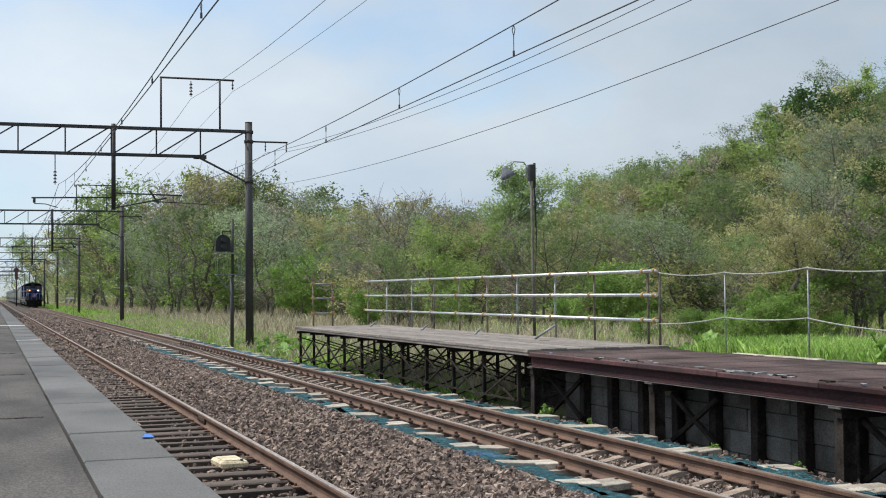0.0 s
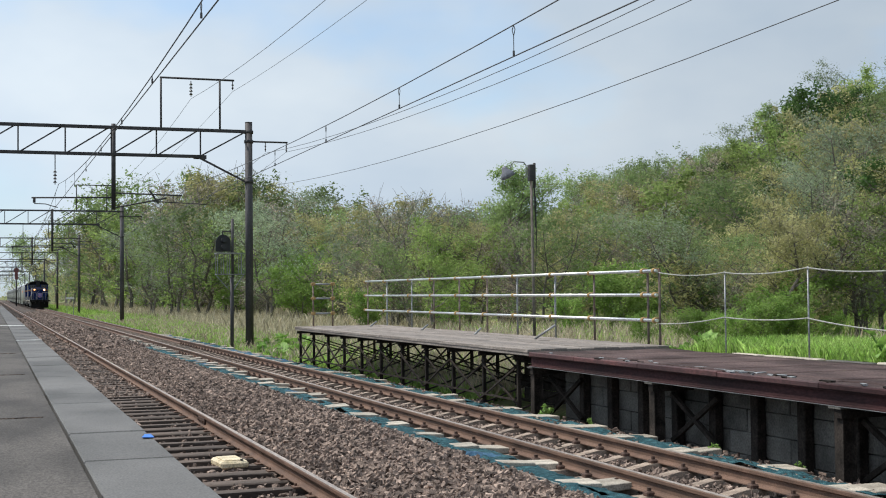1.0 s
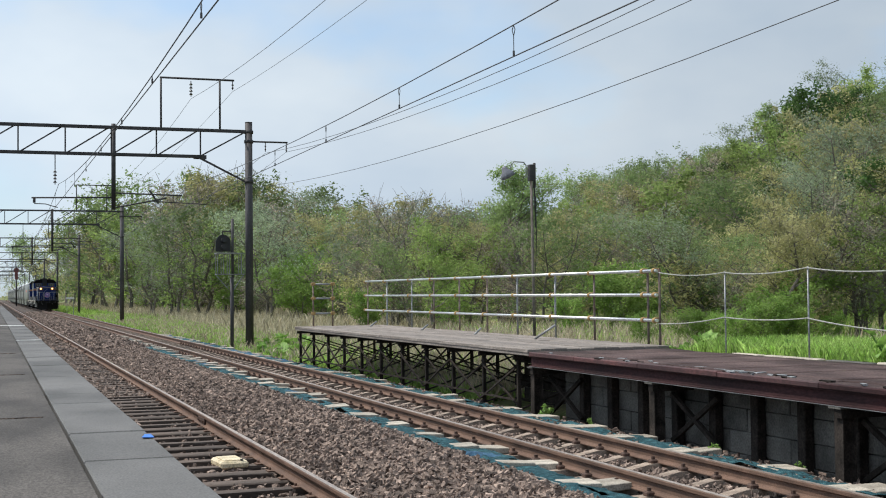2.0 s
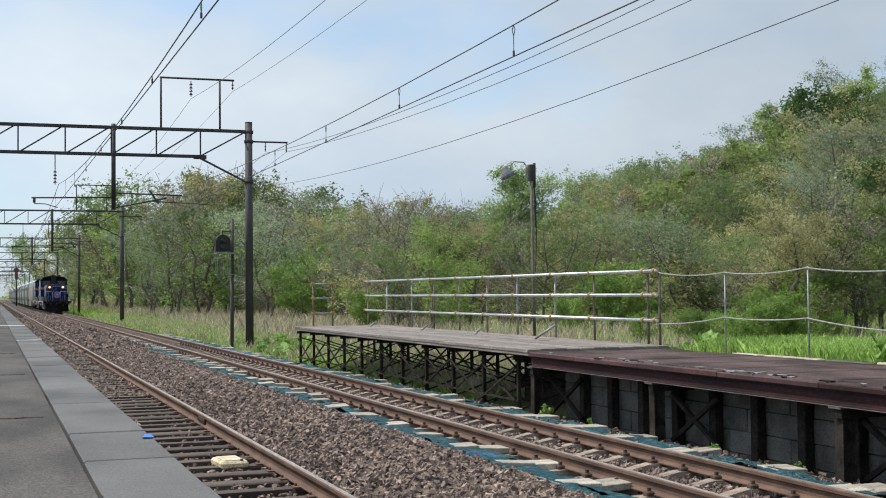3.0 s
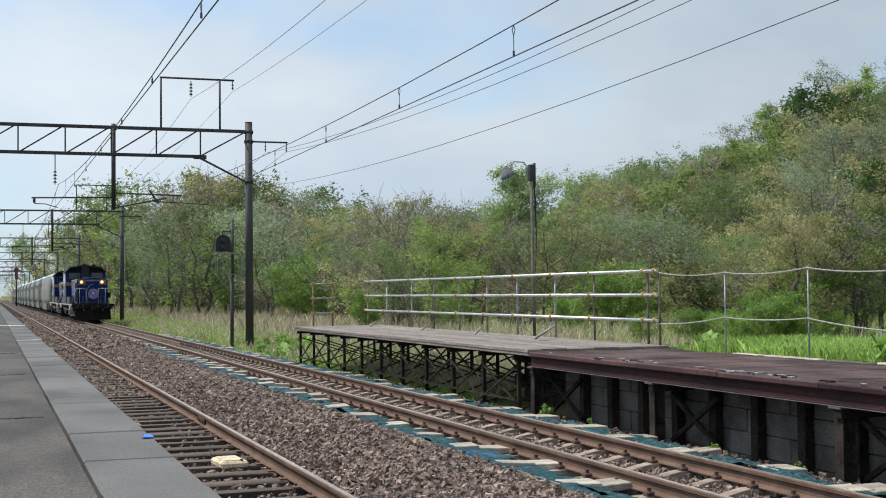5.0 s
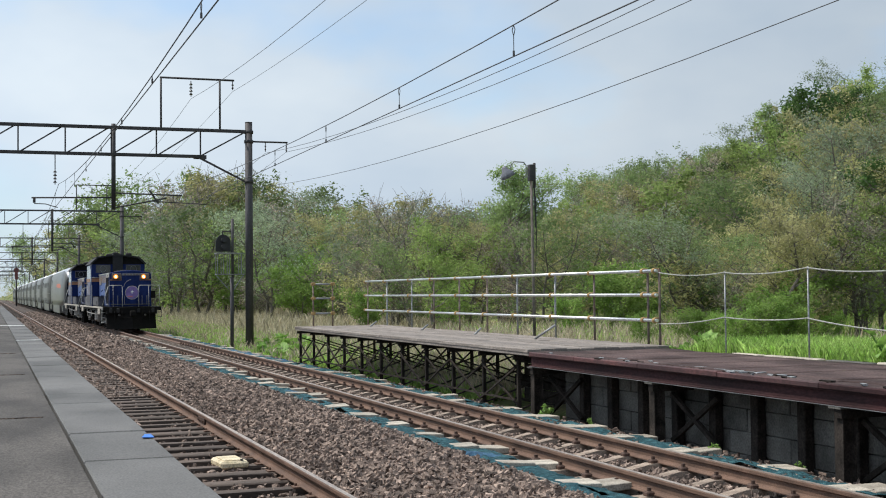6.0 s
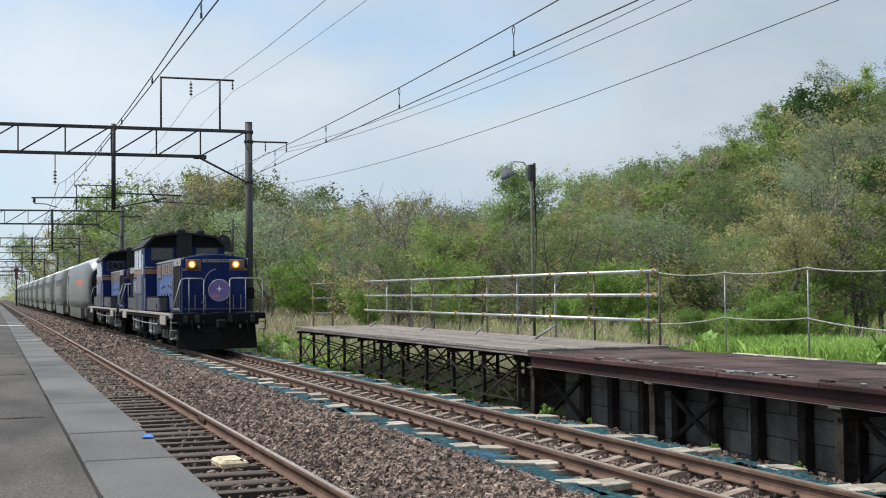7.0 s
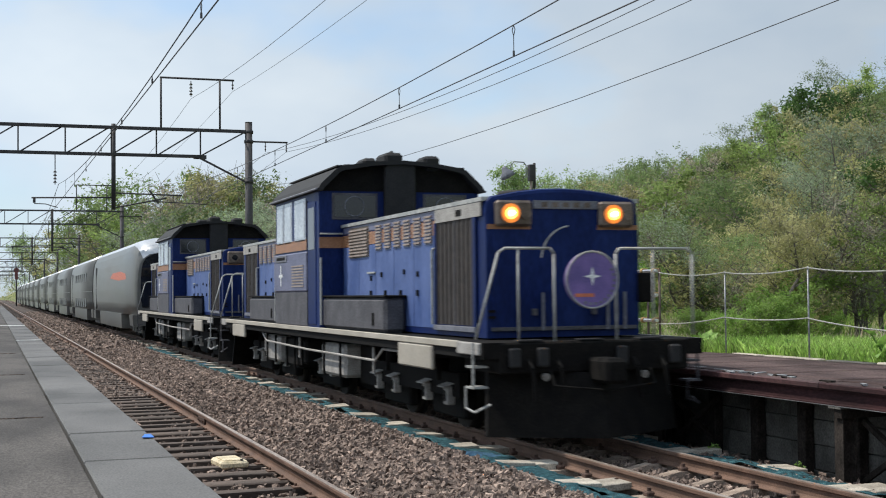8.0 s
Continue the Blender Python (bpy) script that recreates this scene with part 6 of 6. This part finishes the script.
def far_woods():
    """The woods beyond, too many to count: leaf masses with thin stems over hill and horizon."""
    for leaf, share, sd in ((LF, .22, 31), (LM, .25, 32), (LO, .24, 33), (LG, .16, 34), (LB, .13, 35)):
        r = np.random.default_rng(sd)
        vs, fs, n = [], [], 0
        made = 0
        while made < int(720 * share):
            zone, depth = r.uniform(), 300.0
            if zone < .62:
                px, depth = r.uniform(520, 1660), r.uniform(92, 250)
                x, y = at_ray(px, depth)
                if x < 24 or x > 92:
                    continue
                h = r.uniform(4.2, 7.0)
            elif zone < .86:
                y = r.uniform(110, 430)
                x = r.uniform(13 + .008 * y, 46)
                h = r.uniform(7, 12)
            else:
                y = r.uniform(520, 900)
                x = r.uniform(-160, 60)
                h = r.uniform(9, 15)
            g = terrain(x, y)
            h = min(h, canopy(x, y) * r.uniform(.78, 1.0) / 1.08)
            if h < 1.5:
                made += .02
                continue
            k = int(700 if depth < 150 and zone < .62 else 560)
            m = 15
            tips = np.stack([r.normal(size=m) * h * .22, r.normal(size=m) * h * .22, h * r.uniform(.08, .98, m)], 1)
            tips[:, :2] *= (1.25 - .8 * np.abs(tips[:, 2:] / h - .45))
            v, f = leaf_cards(tips, h * .068, k, .0135 * h + .035, .5 if leaf is not LB else .25, r)
            v[:, 2] = np.maximum(v[:, 2], 0)
            vs.append(v + np.array([x, y, g])), fs.append(f + n)
            n += len(v)
            made += 1
        tagged(raw("far_woods", np.concatenate(vs), np.concatenate(fs), leaf), "spring woods covering the hillside and the distance", "woods", kind="stuff")


far_woods()


def blades(name, label, material, count, area, hmin, hmax, width, seed, lean=.35):
    r = np.random.default_rng(seed)
    x0, x1, y0, y1 = area
    x, y = r.uniform(x0, x1, count), y0 + (y1 - y0) * r.uniform(0, 1, count) ** 1.25
    keep = np.array([noise.noise((a * .45, b * .45, seed)) > -.32 for a, b in zip(x, y)])
    x, y = x[keep], y[keep]
    c = len(x)
    z = np.array([terrain(a, b) for a, b in zip(x, y)])
    h = r.uniform(hmin, hmax, c)
    az = r.uniform(0, 6.283, c)
    dx, dy = np.cos(az), np.sin(az)
    lx, ly = r.normal(size=c) * lean * h, r.normal(size=c) * lean * h
    w = width * r.uniform(.6, 1.4, c)
    p = np.stack([x, y, z - .03], 1)
    side = np.stack([dx * w, dy * w, 0 * w], 1)
    mid = p + np.stack([lx * .35, ly * .35, h * .6], 1)
    top = p + np.stack([lx, ly, h], 1)
    v = np.stack([p - side, p + side, mid + side * .8, top, mid - side * .8], 1).reshape(-1, 3)
    f = np.arange(c * 5).reshape(-1, 5)
    return tagged(raw(name, v, f, material), label, "grass", kind="stuff")


blades("grass", "bright green grass behind the low platform", M["blade"], 40000, (10.62, 17.5, 8, 27), .07, .26, .010, 41)
blades("grass", "lush green grass along the platform's back edge", M["blade"], 24000, (10.60, 12.6, 8, 20), .10, .30, .011, 55)
blades("grass", "green grass strip beside the track", M["blade"], 15000, (8.75, 13.5, 30, 110), .12, .4, .022, 42)
blades("grass", "green grass under the timber platform", M["blade"], 9000, (10.7, 15, 22, 44), .12, .38, .014, 46)
blades("grass", "grass and weeds growing under the timber deck", M["blade"], 4500, (8.6, 10.7, 24, 36), .10, .34, .012, 57)
blades("dry_grass", "dry stalks under the timber deck", M["reed"], 3500, (9.4, 12, 24, 37), .2, .6, .012, 58)
blades("grass", "green verge of the far track", M["blade"], 9000, (8.75, 15, 105, 300), .15, .5, .06, 47)
blades("dry_grass", "short dry stalks among the verge grass", M["reed"], 9000, (8.9, 13, 40, 135), .15, .5, .02, 49, .35)
blades("dry_grass", "pale dry reeds far along the verge", M["reed"], 6000, (12.5, 24, 130, 300), .4, 1.0, .05, 48, .3)
blades("dry_grass", "pale dry reeds in front of the trees", M["reed"], 13000, (12.5, 27, 42, 150), .35, .9, .022, 43, .3)
blades("dry_grass", "pale dry weeds below the hillside", M["reed"], 20000, (14.5, 30, 12, 50), .3, .85, .010, 44, .35)
blades("dry_grass", "pale dry stalks behind the timber platform", M["reed"], 5000, (11.6, 15, 20, 44), .25, .7, .014, 52, .35)
blades("grass", "coarse green growth on the slope's foot", M["blade"], 9000, (20, 36, 14, 60), .3, .8, .02, 45, .4)


def build_butterbur(x, y, scale, seed):
    r = np.random.default_rng(seed)
    root = thing("broad_leaved_weed", "clump of broad round-leaved green weeds", "weed", pose(x, y, terrain(x, y)), "broad-leaved weeds")
    for k in range(9):
        az, rad = r.uniform(0, 6.283), r.uniform(.05, .42) * scale
        p = Vector((math.cos(az) * rad, math.sin(az) * rad, r.uniform(.18, .5) * scale))
        bm = bmesh.new()
        tube(bm, (p.x * .3, p.y * .3, -.03), p, .012, 5)
        n, rr = 12, r.uniform(.12, .24) * scale
        tilt = Euler((r.normal() * .5, r.normal() * .5, az)).to_matrix()
        c = bm.verts.new(p + tilt @ Vector((0, 0, -.03)))
        ring = [bm.verts.new(p + tilt @ Vector((rr * math.cos(6.283 * i / n) * (1 if i else .5), rr * math.sin(6.283 * i / n), .02 * math.sin(i * 2.1)))) for i in range(n)]
        for i in range(n):
            bm.faces.new((c, ring[i], ring[(i + 1) % n]))
        part("leaf", bm, M["weed"], root)


for i, (x, y, s) in enumerate(((10.9, 20.1, .55), (11.0, 18.2, .6), (10.8, 18.8, .5), (10.95, 13.5, .85), (11.1, 16.0, .4), (11.0, 19.4, .6), (10.9, 36.5, .9), (9.3, 43, .75), (9.75, 44.3, .85), (9.4, 45.8, .8), (10.3, 46.5, .9), (10.6, 48, .85), (10.0, 49.3, .9), (11.0, 50.2, .95), (10.7, 45.4, .8), (10.2, 43.8, .7), (9.9, 52, .9), (11.4, 48.6, .9))):
    build_butterbur(x, y, s, 60 + i)


def build_spiky_clump(x, y, scale, seed):
    r = np.random.default_rng(seed)
    root = thing("spiky_weed", "clump of long arching narrow leaves by the platform", "weed", pose(x, y, terrain(x, y)), "arching weeds")
    for k in range(16):
        az, out, hh = r.uniform(0, 6.283), r.uniform(.15, .34) * scale, r.uniform(.28, .48) * scale
        d, sd = Vector((math.cos(az), math.sin(az), 0)), Vector((-math.sin(az), math.cos(az), 0)) * .014 * scale
        pts = [d * out * u + Vector((0, 0, hh * (1.9 * u - 1.15 * u * u) - .03)) for u in (0, .35, .7, 1.0)]
        bm = bmesh.new()
        rows = [(bm.verts.new(p - sd * w), bm.verts.new(p + Vector((0, 0, -.006))), bm.verts.new(p + sd * w)) for p, w in zip(pts, (.7, 1, .8, .1))]
        for a, b in zip(rows[:-1], rows[1:]):
            bm.faces.new((a[0], a[1], b[1], b[0])), bm.faces.new((a[1], a[2], b[2], b[1]))
        part("leaf", bm, M["weed"], root)


for i, (x, y, s) in enumerate(((10.75, 13.1, .9), (10.72, 15.4, .55), (10.8, 18.6, .6), (10.78, 11.6, .7), (10.74, 17.2, .5))):
    build_spiky_clump(x, y, s, 120 + i)


def build_sprig(x, y, s, seed):
    r = np.random.default_rng(seed)
    root = thing("weed_sprig", "small bright green weed sprouting from the ballast", "weed", pose(x, y, float(bed_height(x)) + .02), "weed sprigs")
    bm = bmesh.new()
    tips = []
    for k in range(6):
        e = np.array([r.normal() * .08, r.normal() * .08, r.uniform(.12, .3)]) * s
        tube(bm, (0, 0, -.05), e, .006, 4)
        tips += [e, e * .7, e * .85]
    part("stem", bm, M["weed"], root)
    v, f = leaf_cards(np.array(tips), .035 * s, 90, .035 * s, .5, r)
    raw("leaves", v, f, M["weed"], root)


for i, (x, y, s) in enumerate(((7.95, 17.9, .75), (7.95, 16.3, .5), (8.05, 13.2, .6), (8.1, 11.6, .4), (8.2, 10.3, .4), (1.25, 26.0, .6), (1.6, 30.0, .8), (3.1, 36.0, .5))):
    build_sprig(x, y, s, 90 + i)


# ---------------------------------------------------------------- movement
def motions():
    times = [k * 0.5 for k in range(17)]
    for ob, back in TRAIN:
        walk(ob, [(t, pose(T2, TRAIN_END + back + TRAIN_SPEED * (8.0 - t), 0)) for t in times])


motions()
